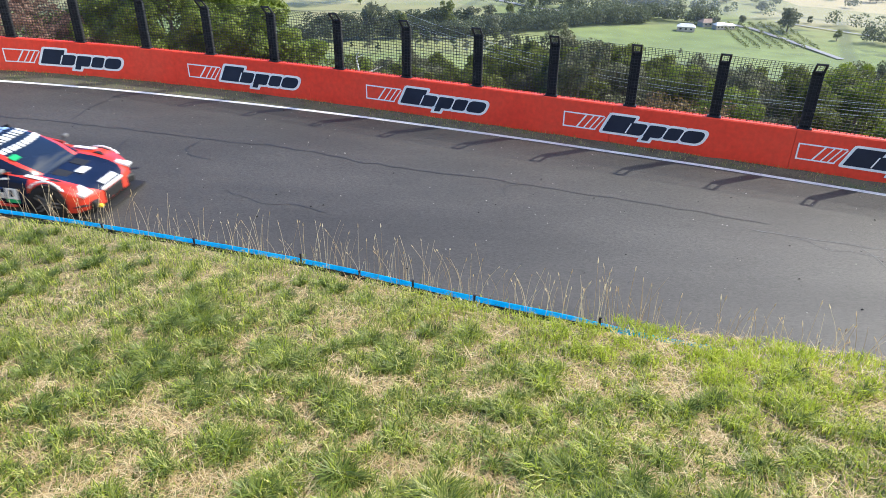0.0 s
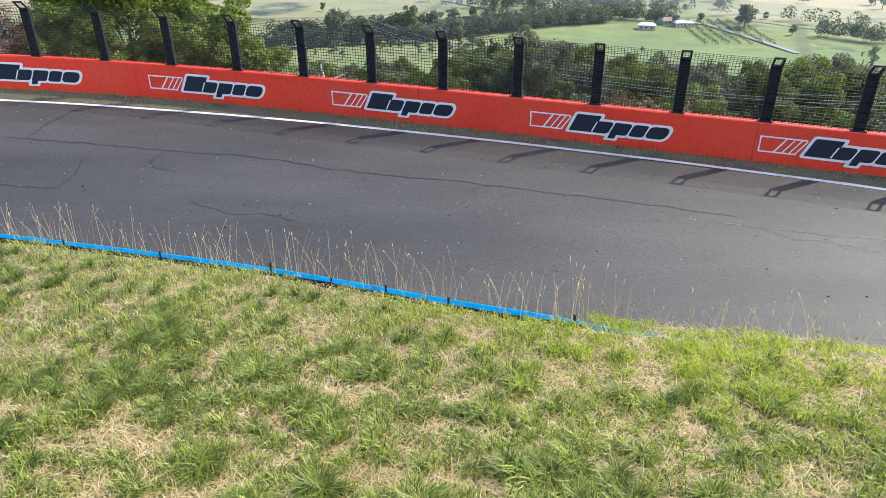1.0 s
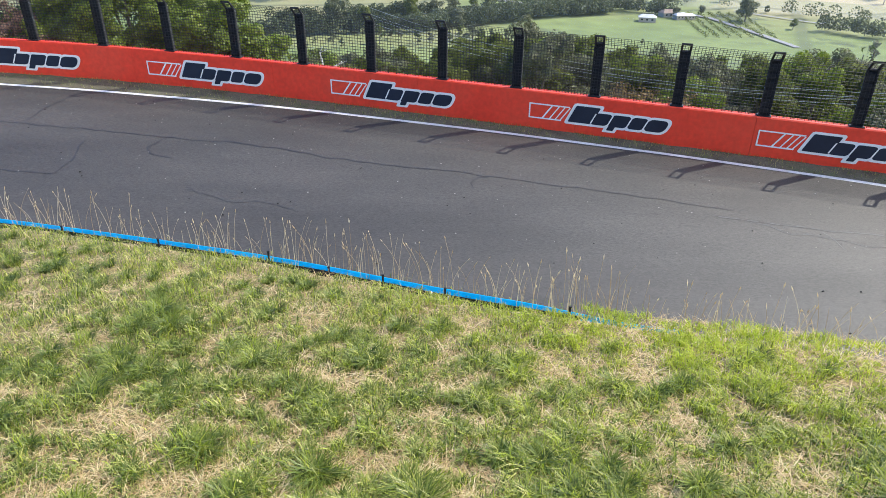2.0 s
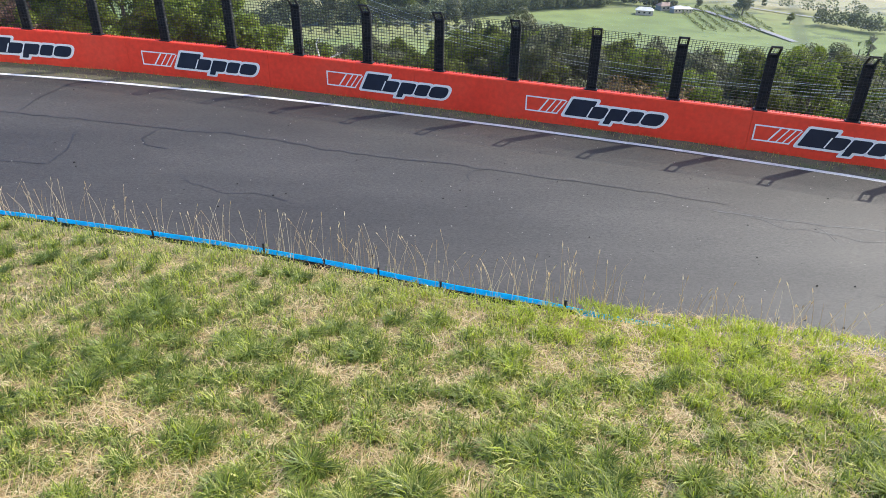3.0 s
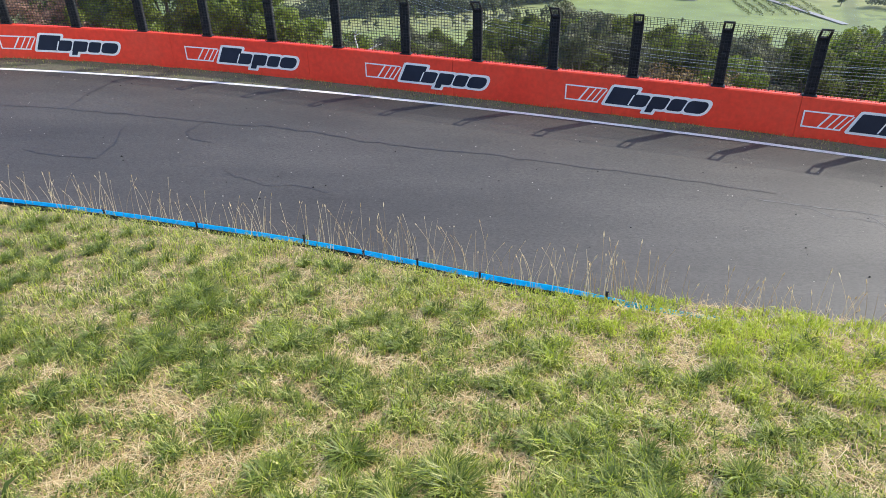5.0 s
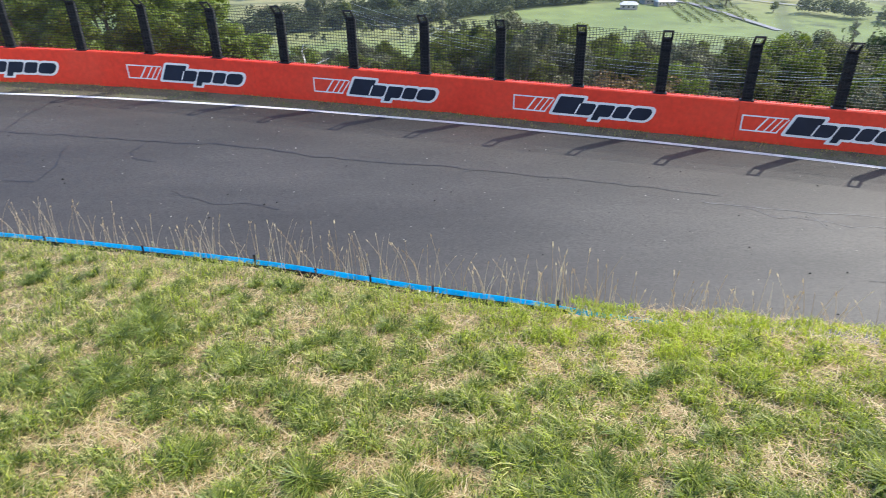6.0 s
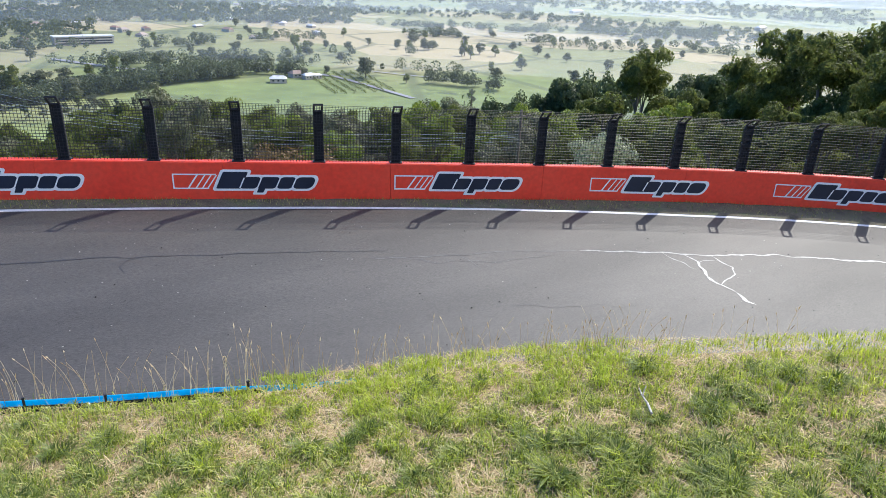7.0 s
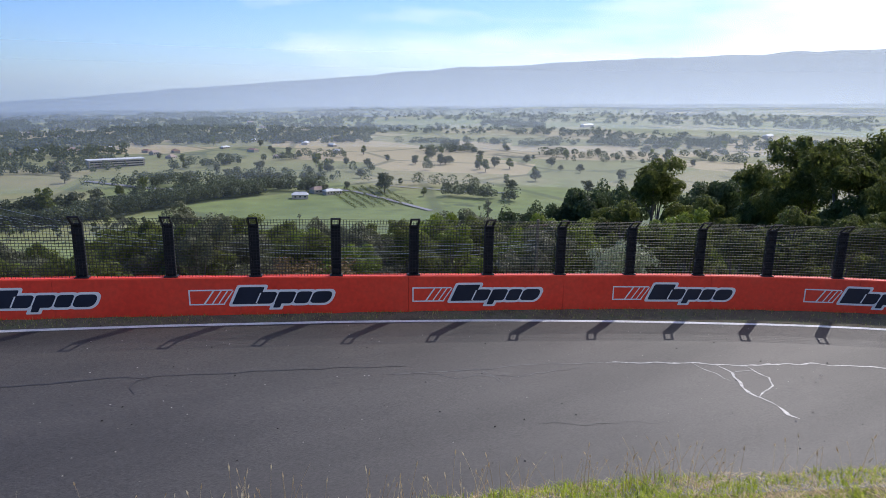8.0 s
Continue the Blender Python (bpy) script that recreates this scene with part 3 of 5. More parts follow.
# ---- grass bank in front ----
CREST = [(-30, 14.5), (-14, 9.2), (-7, 6.9), (-3.93, 5.80), (-2.96, 5.39), (-2.09, 5.01), (-1.31, 4.65), (-0.62, 4.28), (0.17, 3.80), (1.08, 3.36), (1.74, 3.16), (2.4, 2.9), (3.1, 2.5), (3.7, 2.1), (4.4, 1.6), (5.6, 0.6), (8, -2.2), (14, -10), (24, -22)]
CREST = [Vector(c) for c in CREST]


def crest_near(x, y):
    """Signed distance inside the crest line (positive on the bank's top)."""
    p = Vector((x, y))
    best, sign = 1e9, 1
    for a, b in zip(CREST, CREST[1:]):
        e = b - a
        t = min(1, max(0, (p - a).dot(e) / e.length_squared))
        q = p - (a + e * t)
        if q.length < best:
            best, sign = q.length, (1 if e.x * q.y - e.y * q.x < 0 else -1)
    return best * sign


def bank_z(x, y):
    z = 3.9 - 0.2 * max(-2.5, y)
    return z + 0.03 * noise.noise((x * 1.3, y * 1.3, 2)) + 0.012 * noise.noise((x * 5, y * 5, 4))


def smooth_line(pts, step):
    out = []
    for a, b in zip(pts, pts[1:]):
        k = max(1, int((b - a).length / step))
        out += [a.lerp(b, i / k) for i in range(k)]
    return out + [pts[-1]]


for _ in range(2):
    soft = [CREST[0]]
    for a, b in zip(CREST, CREST[1:]):
        soft += [a.lerp(b, 0.25), a.lerp(b, 0.75)]
    CREST = soft + [CREST[-1]]
line = smooth_line(CREST, 0.12)
v, f = [], []
ins = [9, 6.5, 5, 4, 3.4, 3, 2.7, 2.4, 2.1, 1.8, 1.5, 1.3, 1.1, 0.9, 0.75, 0.6, 0.45, 0.3, 0.2, 0.1, 0.0]
outs = [0.02, 0.08, 0.2, 0.4, 0.65, 0.85, 1.0]
wide = len(ins) + len(outs)
sgrid = np.stack([_x, _y], 1)
for i, c in enumerate(line):
    t = (line[min(i + 6, len(line) - 1)] - line[max(i - 6, 0)]).normalized()
    n_in = Vector((t.y, -t.x))
    for d in ins:
        p = c + n_in * d
        v.append((p.x, p.y, bank_z(p.x, p.y) - 0.05 * max(0, 1 - d / 0.25) ** 2))
    j = int(np.argmin(np.hypot(sgrid[:, 0] - c.x, sgrid[:, 1] - c.y)))
    foot = at(float(_s[j]), INNER - 0.15)
    top = Vector(v[-1])
    for k in outs:
        p = top.lerp(Vector((foot.x, foot.y, top.z)), k)
        drop = 1 - (1 - k) ** 2.2 if k < 1 else 1.0
        v.append((p.x, p.y, top.z + (foot.z - 0.05 - top.z) * min(1, drop * 1.02) + 0.06 * noise.noise((p.x * 2, p.y * 2, 1)) * k * (1 - k) * 4))
for i in range(len(line) - 1):
    for j in range(wide - 1):
        a = i * wide + j
        f.append((a, a + 1, a + wide + 1, a + wide))
BANK = np.array(v).reshape(len(line), wide, 3)
tagged(part("grass_bank", mesh("grass_bank", v, f, M["soil"], True), None), "dry soil bank under patchy lawn grass", "bank", kind="structure")

CREST_I = min(range(len(CREST)), key=lambda i: (CREST[i] - Vector((-3.93, 5.8))).length)


# ---- blue edging with steel stakes along the crest ----
def crest_point(u, inset=0.0):
    """A point u metres along the crest from its fourth corner."""
    i = CREST_I
    while u > (CREST[i + 1] - CREST[i]).length and i < len(CREST) - 2:
        u -= (CREST[i + 1] - CREST[i]).length
        i += 1
    e = (CREST[i + 1] - CREST[i])
    p = CREST[i] + e * (u / e.length)
    q = p + Vector((e.y, -e.x)).normalized() * inset
    return Vector((q.x, q.y, 3.9 - 0.2 * p.y))


edging = tagged(new("edging"), "low bright blue plastic edging on dark steel stakes", "edging")
bm = bmesh.new()
prev = None
U0, U1 = -6.5, 6.05
N = 180
for i in range(N + 1):
    u = U0 + (U1 - U0) * i / N
    if u < 0:
        e = (CREST[CREST_I] - CREST[CREST_I - 1]).normalized()
        c2 = CREST[CREST_I] + e * u
        p = Vector((c2.x, c2.y, 3.9 - 0.2 * c2.y))
    else:
        p = crest_point(u)
    out = Vector((0.35, 0.94, 0)) * (-0.008)
    sink = 0.055 * smoothstep(5.0, 6.0, u)
    wob = 0.0012 * noise.noise((u * 6, 2, 1))
    row = [bm.verts.new(p - out + Vector((0, wob + dy, h - sink + wob))) for dy, h in ((0, -0.05), (0, 0.021), (0.006, 0.023), (0.006, -0.05))]
    if prev:
        for j in range(4):
            bm.faces.new((prev[j], row[j], row[(j + 1) % 4], prev[(j + 1) % 4]))
    prev = row
part("band", bm, M["blue"], edging)
# black strip added in place of the shaded gap below the blue band
bm = bmesh.new()
prev = None
for i in range(N + 1):
    u = U0 + (U1 - 0.6 - U0) * i / N
    c2 = CREST[CREST_I] + (CREST[CREST_I] - CREST[CREST_I - 1]).normalized() * u if u < 0 else crest_point(u)
    p = Vector((c2[0], c2[1], 3.9 - 0.2 * c2[1])) + Vector((0.0028, 0.0075, 0))
    low = -0.013 + 0.004 * noise.noise((u * 3, 4, 2))
    row = [bm.verts.new(p + Vector((0, dy, h))) for dy, h in ((-0.012, -0.07), (-0.012, low), (-0.004, low), (-0.004, -0.07))]
    if prev:
        for j in range(4):
            bm.faces.new((prev[j], row[j], row[(j + 1) % 4], prev[(j + 1) % 4]))
    prev = row
part("gap_shade_strip", bm, M["black"], edging, "black strip for the shaded gap at the foot of the edging")
for x, y in ((-3.13, 5.41), (-2.15, 5.0), (-1.16, 4.56), (-0.67, 4.27), (-0.27, 4.06), (0.15, 3.79), (0.89, 3.42)):
    bm = bmesh.new()
    box(bm, (0, 0, 0.02), (0.014, 0.008, 0.13))
    box(bm, (0, 0.004, 0.02), (0.004, 0.012, 0.13))
    box(bm, (0, 0, 0.086), (0.018, 0.014, 0.008))
    st = part("stake", bm, M["black"], edging, "dark steel stake")
    st.location = (x, y - 0.012, bank_z(x, y) - 0.025)
for x, y in ((0.06, 3.83), (0.17, 3.74)):
    bm = bmesh.new()
    bmesh.ops.create_icosphere(bm, subdivisions=1, radius=0.011, matrix=Matrix.Diagonal((0.8, 0.8, 1.6, 1)))
    tg = part("tag", bm, M["sign_white"], edging, "small white tag")
    tg.location = (x, y - 0.015, bank_z(x, y) + 0.005)

# ---- grass, straw and seed stalks on the bank ----
rng = np.random.default_rng(4)
CA = np.array([tuple(c) for c in CREST])


def inside(P):
    """Signed distance of many points from the crest, positive on the bank."""
    best = np.full(len(P), 1e9)
    sign = np.ones(len(P))
    for a, b in zip(CA, CA[1:]):
        e = b - a
        t = np.clip(((P - a) @ e) / (e @ e), 0, 1)
        q = P - (a + t[:, None] * e)
        d = np.hypot(q[:, 0], q[:, 1])
        sg = np.where(e[0] * q[:, 1] - e[1] * q[:, 0] < 0, 1, -1)
        m = d < best
        best[m], sign[m] = d[m], sg[m]
    return best * sign


def scatter(n):
    az = np.radians(rng.uniform(-44, 76, n))
    r = 1.3 + 7.5 * rng.random(n) ** 1.3
    P = np.stack([r * np.sin(az), r * np.cos(az)], 1)
    d = inside(P)
    return P[(d > -0.12)], d[d > -0.12]


def cover(x, y):
    """How green the bank is at a spot, from bare straw to lush tuft."""
    left = 0.1 * smoothstep(0.2, 1.6, -x)
    x, y = 0.8 * x + 0.6 * y + 3.37, 0.8 * y - 0.6 * x + 1.71
    g = 0.25 * noise.noise((x * 1.3, y * 1.3, 11)) + 0.55 * noise.noise((x * 4.2, y * 4.2, 5)) + 0.65 * noise.noise((x * 9.5, y * 9.5, 2))
    return g + left


def ribbons(name, base, way, length, width, droop, lean, material, label, up0=1.0):
    """Many tapered bent blades in one mesh: five corners each."""
    n = len(base)
    side = np.stack([-np.sin(way), np.cos(way), np.zeros(n)], 1) * (width / 2)[:, None]
    fwd = np.stack([np.cos(way), np.sin(way), np.zeros(n)], 1)
    up = np.array([0, 0, 1.0])
    mid = base + fwd * (lean * length * 0.45)[:, None] + up * (length * 0.58 * up0)[:, None]
    tip = base + fwd * ((lean + droop) * length)[:, None] + up * (length * (1 - 0.45 * droop - 0.25 * lean) * up0)[:, None]
    V = np.stack([base - side, base + side, mid - side * 0.85, mid + side * 0.85, tip], 1).reshape(-1, 3)
    k = np.arange(n) * 5
    loops = np.stack([k, k + 1, k + 3, k + 2, k + 2, k + 3, k + 4], 1).ravel()
    starts = np.stack([np.arange(n) * 7, np.arange(n) * 7 + 4], 1).ravel()
    me = bpy.data.meshes.new(name)
    me.vertices.add(len(V))
    me.vertices.foreach_set("co", V.ravel())
    me.loops.add(len(loops))
    me.loops.foreach_set("vertex_index", loops.astype(np.int32))
    me.polygons.add(len(starts))
    me.polygons.foreach_set("loop_start", starts.astype(np.int32))
    me.materials.append(material)
    me.update(calc_edges=True)
    return tagged(part(name, me, None), label, "grass", kind="stuff")


P, D = scatter(500000)
G = np.array([cover(x, y) for x, y in P])
lush = 0.04 * np.clip((P[:, 0] - 0.4) / 2.0, 0, 1) + 0.24 * np.clip(1 - D / 0.8, 0, 1)
keep = rng.random(len(P)) * np.where((P[:, 0] < 1.0) & (D < 0.05), 9, 1) < np.clip(0.72 + 1.5 * (G + lush), 0.28, 1.0) * np.clip(2.9 / np.hypot(P[:, 0], P[:, 1]), 0.35, 1)
P, D, G, lush = P[keep], D[keep], G[keep], lush[keep]
Z = np.array([bank_z(x, y) for x, y in P])
n = len(P)
ln = (0.024 + 0.072 * np.clip(0.36 + 1.2 * G + 0.9 * lush, 0.08, 1.3)) * rng.uniform(0.6, 1.35, n) * np.where((D < 0.3) & (P[:, 0] < 1.0), 0.35 + 1.9 * np.clip(D, 0, 0.3), 0.9 - 0.25 * ((D < 0.35) & (P[:, 0] > 1)))
tuft = np.array([noise.noise((x * 6, y * 6, 21)) for x, y in P]) * 6
spin = tuft + rng.uniform(-2.6, 2.6, n)
young = rng.random(n) < np.clip(0.10 + 0.18 * np.clip(P[:, 0] / 1.5, 0, 1) + 0.75 * np.clip(1 - D / 1.1, 0, 1) * np.clip((P[:, 0] + 0.6) / 1.6, 0.1, 1) + 0.25 * G, 0.04, 0.9)
for name, pick, material, label in (("lawn_grass", ~young, M["blade"], "patchy green lawn grass on the bank"), ("fresh_grass", young, M["fresh"], "bright fresh grass blades towards the crest")):
    k = int(pick.sum())
    ribbons(name, np.column_stack([P, Z - 0.004])[pick], spin[pick], ln[pick], rng.uniform(0.0026, 0.006, k), rng.uniform(0.05, 0.6, k), rng.uniform(0.05, 0.8, k), material, label)
# dense darker tufts, their blades fanning out from a crown
TC, TD = scatter(5200)
TG = np.array([cover(x, y) for x, y in TC]) + 0.12 * np.array([noise.noise((x * 1.1, y * 1.1, 31)) for x, y in TC])
pick = (TG > 0.14) & (TD > 0.3) & (rng.random(len(TC)) < 0.5)
TC, TG = TC[pick], TG[pick]
many = (40 + 150 * np.clip(TG, 0, 0.6)).astype(int)
own = np.repeat(np.arange(len(TC)), many)
n = len(own)
turn = rng.uniform(0, 6.2832, n)
out = rng.random(n) ** 0.7 * (0.02 + 0.07 * np.clip(TG, 0, 0.7))[own]
P = TC[own] + np.stack([np.cos(turn), np.sin(turn)], 1) * out[:, None]
Z = np.array([bank_z(x, y) for x, y in P])
ribbons("grass_tufts", np.column_stack([P, Z - 0.004]), turn + rng.uniform(-0.7, 0.7, n), (0.05 + 0.09 * np.clip(TG, 0, 0.6))[own] * rng.uniform(0.6, 1.3, n), rng.uniform(0.003, 0.006, n), rng.uniform(0.2, 0.7, n), rng.uniform(0.1, 0.7, n), M["tuft"], "dense dark green grass tufts on the bank")
P, D = scatter(220000)
G = np.array([cover(x, y) for x, y in P])
keep = rng.random(len(P)) < np.clip(0.42 - 1.1 * G - 0.08 * np.clip((P[:, 0] - 1) / 2, 0, 1), 0.15, 1)
P = P[keep & ((D > 0.1) | (P[:, 0] > 1.3))]
n = len(P)
Z = np.array([bank_z(x, y) for x, y in P])
ribbons("dry_straw", np.column_stack([P, Z + rng.uniform(0, 0.012, n)]), rng.uniform(0, 6.28, n), rng.uniform(0.03, 0.11, n), rng.uniform(0.0018, 0.004, n), rng.uniform(0.3, 0.6, n), rng.uniform(0.5, 1.0, n), M["straw"], "dead straw and thatch lying on the bank", up0=0.16)

# coarser turf over the rest of the bank, its back and its outer slope
rough = np.random.default_rng(9)
cell = np.hypot(*np.moveaxis(BANK[1:, :-1] - BANK[:-1, :-1], 2, 0)[:2]) * np.linalg.norm(BANK[:-1, 1:] - BANK[:-1, :-1], axis=2)
cell = cell * (np.hypot(BANK[:-1, :-1, 0], BANK[:-1, :-1, 1]) < 11)
spot = rough.choice(cell.size, 150000, p=cell.ravel() / cell.sum())
ci, cj = np.unravel_index(spot, cell.shape)
u1, u2 = rough.random((2, len(spot), 1))
Q = (BANK[ci, cj] * (1 - u1) + BANK[ci + 1, cj] * u1) * (1 - u2) + (BANK[ci, cj + 1] * (1 - u1) + BANK[ci + 1, cj + 1] * u1) * u2
az, rad = np.degrees(np.arctan2(Q[:, 0], Q[:, 1])), np.hypot(Q[:, 0], Q[:, 1])
keep = ~((inside(Q[:, :2]) > -0.1) & (az > -44) & (az < 76) & (rad > 1.3) & (rad < 8.6))
Q = Q[keep]
n = len(Q)
tall = np.clip(0.6 + 0.9 * np.array([cover(x, y) for x, y, z in Q]), 0.25, 1.4)
green = rough.random(n) < 0.9
for name, pick, material, label in (("rough_turf", green, M["blade"], "coarse green turf over the rest of the bank"), ("dead_turf", ~green, M["straw"], "dead straw between the turf of the bank")):
    k = int(pick.sum())
    ribbons(name, Q[pick] - np.array([0, 0, 0.006]), rough.uniform(0, 6.28, k), 0.11 * tall[pick] * rough.uniform(0.6, 1.3, k), rough.uniform(0.014, 0.030, k), rough.uniform(0.1, 0.6, k), rough.uniform(0.1, 0.9, k), material, label)

v, f = [], []
for i in range(760):
    a = radians(random.uniform(-40, 64))
    u = random.random()
    best = None
    ax, ay = math.sin(a), math.cos(a)
    for c0, c1 in zip(CREST, CREST[1:]):
        e = c1 - c0
        den = ax * e.y - ay * e.x
        if abs(den) > 1e-6:
            t = (c0.x * e.y - c0.y * e.x) / den
            w = (t * ax - c0.x) / e.x if abs(e.x) > 1e-6 else 0
            if t > 0 and 0 <= w <= 1:
                best = t
    if best is None:
        continue
    thick = 0.5 + 0.5 * noise.noise((math.degrees(a) * 0.11, 3, 8)) + (0.1 if a < 0.3 else -0.05)
    if random.random() > thick:
        continue
    r = best + random.uniform(-0.08, 0.32)
    x, y = r * ax, r * ay
    z = bank_z(x, y) - max(0, r - best) * 0.5 - 0.01
    h = random.uniform(0.14, 0.42) * (1 if a < 0.35 else 0.75)
    lean, la = random.uniform(0.02, 0.4), random.uniform(0, 6.28)
    pts = []
    for k in range(6):
        t = k / 5
        pts.append(Vector((x + math.cos(la) * lean * h * t * t, y + math.sin(la) * lean * h * t * t, z + h * (t - 0.12 * lean * t * t))))
    b = len(v)
    head = random.random() < 0.75
    for k, p in enumerate(pts):
        w = 0.0017 * (1 - 0.5 * k / 5)
        v += [p + Vector((-w, 0, 0)), p + Vector((w * 0.5, w, 0)), p + Vector((w * 0.5, -w, 0))]
        if k:
            for j in range(3):
                f.append((b + 3 * k - 3 + j, b + 3 * k - 3 + (j + 1) % 3, b + 3 * k + (j + 1) % 3, b + 3 * k + j))
    if head:
        d = (pts[-1] - pts[-2]).normalized()
        hl, hw = random.uniform(0.02, 0.05), random.uniform(0.0025, 0.005)
        b = len(v)
        v += [pts[-1], pts[-1] + d * hl * 0.4 + Vector((hw, 0, 0)), pts[-1] + d * hl * 0.4 + Vector((-hw * 0.5, hw, 0)), pts[-1] + d * hl * 0.4 + Vector((-hw * 0.5, -hw, 0)), pts[-1] + d * hl]
        f += [(b, b + 1, b + 2), (b, b + 2, b + 3), (b, b + 3, b + 1), (b + 4, b + 2, b + 1), (b + 4, b + 3, b + 2), (b + 4, b + 1, b + 3)]
tagged(part("seed_stalks", mesh("seed_stalks", v, f, M["stalk"]), None), "tall dry grass stalks with seed heads at the crest", "grass", kind="stuff")

# a dead stick and a dropped clod on the grass
bm = bmesh.new()
pts = [Vector((2.58, 1.97, 0)), Vector((2.53, 1.90, 0)), Vector((2.49, 1.83, 0)), Vector((2.42, 1.74, 0))]
pts = [Vector((p.x, p.y, bank_z(p.x, p.y) + 0.06)) for p in pts]
for i, (a, b) in enumerate(zip(pts, pts[1:])):
    tube(bm, a, b, 0.003 + 0.0014 * i, 0.0036 + 0.0014 * i, 7)
tube(bm, pts[1], pts[1] + Vector((0.05, 0.03, 0.03)), 0.004, 0.002, 5)
tagged(part("stick", bm, mat("dead_wood", [(0.3, 0.27, 0.22), (0.5, 0.46, 0.4)], 20, 0.9)), "grey weathered dead stick lying on the grass", "stick")


# ---- trees ----
def crown_mesh(name, lobes, count, size, material, droop=0.3):
    """Leaves in clumps: most of them on the upper shells of a set of lobes (centre, radii)."""
    n = count
    area = np.array([(r[0] * r[1] + r[0] * r[2]) for c, r in lobes])
    pick = rng.choice(len(lobes), n, p=area / area.sum())
    C = np.array([c for c, r in lobes])[pick]
    R = np.array([r for c, r in lobes])[pick]
    d = rng.normal(size=(n, 3))
    d[:, 2] = np.where((d[:, 2] < -0.2) & (rng.random(n) < 0.55), -d[:, 2], d[:, 2])
    d /= np.linalg.norm(d, axis=1)[:, None]
    rad = 1 - 0.45 * rng.random(n) ** 2.2
    base = C + d * R * rad[:, None]
    wob = np.array([[noise.noise((x * 0.9, y * 0.9, z * 0.9 + j * 9)) for j in range(3)] for x, y, z in base])
    base += wob * 0.5 * R.mean(axis=1)[:, None]
    face = d + rng.normal(size=(n, 3)) * 0.38
    a = np.cross(face, rng.normal(size=(n, 3)))
    a[:, 2] -= droop * 0.5
    a /= np.linalg.norm(a, axis=1)[:, None]
    b = np.cross(a, face)
    b /= np.linalg.norm(b, axis=1)[:, None]
    s = (size * rng.uniform(0.5, 1.35, n))[:, None]
    V = np.stack([base - a * s, base + b * s * 0.5, base + a * s, base - b * s * 0.5], 1).reshape(-1, 3)
    k = np.arange(n) * 4
    me = bpy.data.meshes.new(name)
    me.vertices.add(len(V))
    me.vertices.foreach_set("co", V.ravel())
    me.loops.add(4 * n)
    me.loops.foreach_set("vertex_index", np.arange(4 * n, dtype=np.int32))
    me.polygons.add(n)
    me.polygons.foreach_set("loop_start", k.astype(np.int32))
    me.materials.append(material)
    me.update(calc_edges=True)
    return me


def tree(name, label, h, width, material, count, leaf, style):
    """One tree of height h about the origin: trunk with limbs, and a crown."""
    ob = tagged(new(name), label, "tree" if name != "shrub" else "shrub")
    bm = bmesh.new()
    top = h * (0.55 if style != "cone" else 0.9)
    p0 = Vector((0, 0, -0.8))
    lobes = []
    segs = 4
    bend = Vector((random.uniform(-0.08, 0.08), random.uniform(-0.08, 0.08), 0)) * h
    for i in range(segs):
        p1 = Vector((bend.x * ((i + 1) / segs) ** 2, bend.y * ((i + 1) / segs) ** 2, top * (i + 1) / segs))
        tube(bm, p0, p1, h * 0.022 * (1 - 0.2 * i), h * 0.022 * (1 - 0.2 * (i + 1)) + 0.02, 8)
        p0 = p1
    if style == "cone":
        for i in range(16):
            t = i / 15
            z = h * (0.12 + 0.86 * t)
            w = width * (1 - t) ** 0.75 * 0.5 + 0.1
            for j in range(4 if t < 0.8 else 1):
                a = random.uniform(0, 6.28)
                lobes.append(((math.cos(a) * w * 0.55, math.sin(a) * w * 0.55, z), (w * 0.6, w * 0.6, h * 0.06)))
    else:
        k = 9 if style == "gum" else 8
        for i in range(k):
            a = 6.28 * i / k * 1.6 + random.uniform(-0.5, 0.5)
            t = (i + random.random()) / k
            z0 = top * (0.4 + 0.55 * t)
            rr = width * 0.5 * random.uniform(0.5, 0.95) * (1.1 - 0.75 * t)
            z1 = h * (0.42 + 0.5 * t) if style == "gum" else h * (0.2 + 0.68 * t)
            e = Vector((math.cos(a) * rr, math.sin(a) * rr, z1))
            s0 = Vector((bend.x * (z0 / top) ** 2, bend.y * (z0 / top) ** 2, z0 * 0.8))
            elbow = s0.lerp(e, 0.6) + Vector((0, 0, 0.05 * h))
            tube(bm, s0, elbow, h * 0.010, h * 0.006, 6)
            tube(bm, elbow, e, h * 0.006, h * 0.003, 5)
            q = width * random.uniform(0.13, 0.2)
            lobes.append((tuple(e), (q, q, q * 0.6)))
            for _ in range(7):
                o = Vector((random.uniform(-1, 1), random.uniform(-1, 1), random.uniform(-0.45, 0.7))) * q * 1.15
                qq = q * random.uniform(0.35, 0.62)
                lobes.append((tuple(e + o), (qq, qq, qq * random.uniform(0.55, 0.8))))
                if random.random() < 0.4:
                    tube(bm, elbow, e + o, h * 0.004, h * 0.0015, 4)
        lobes.append(((bend.x, bend.y, h * 0.9), (width * 0.12, width * 0.12, h * 0.07)))
    part("trunk", bm, M["bark"], ob)
    part("crown", crown_mesh("crown", lobes, count, leaf, material), None, ob)
    return ob


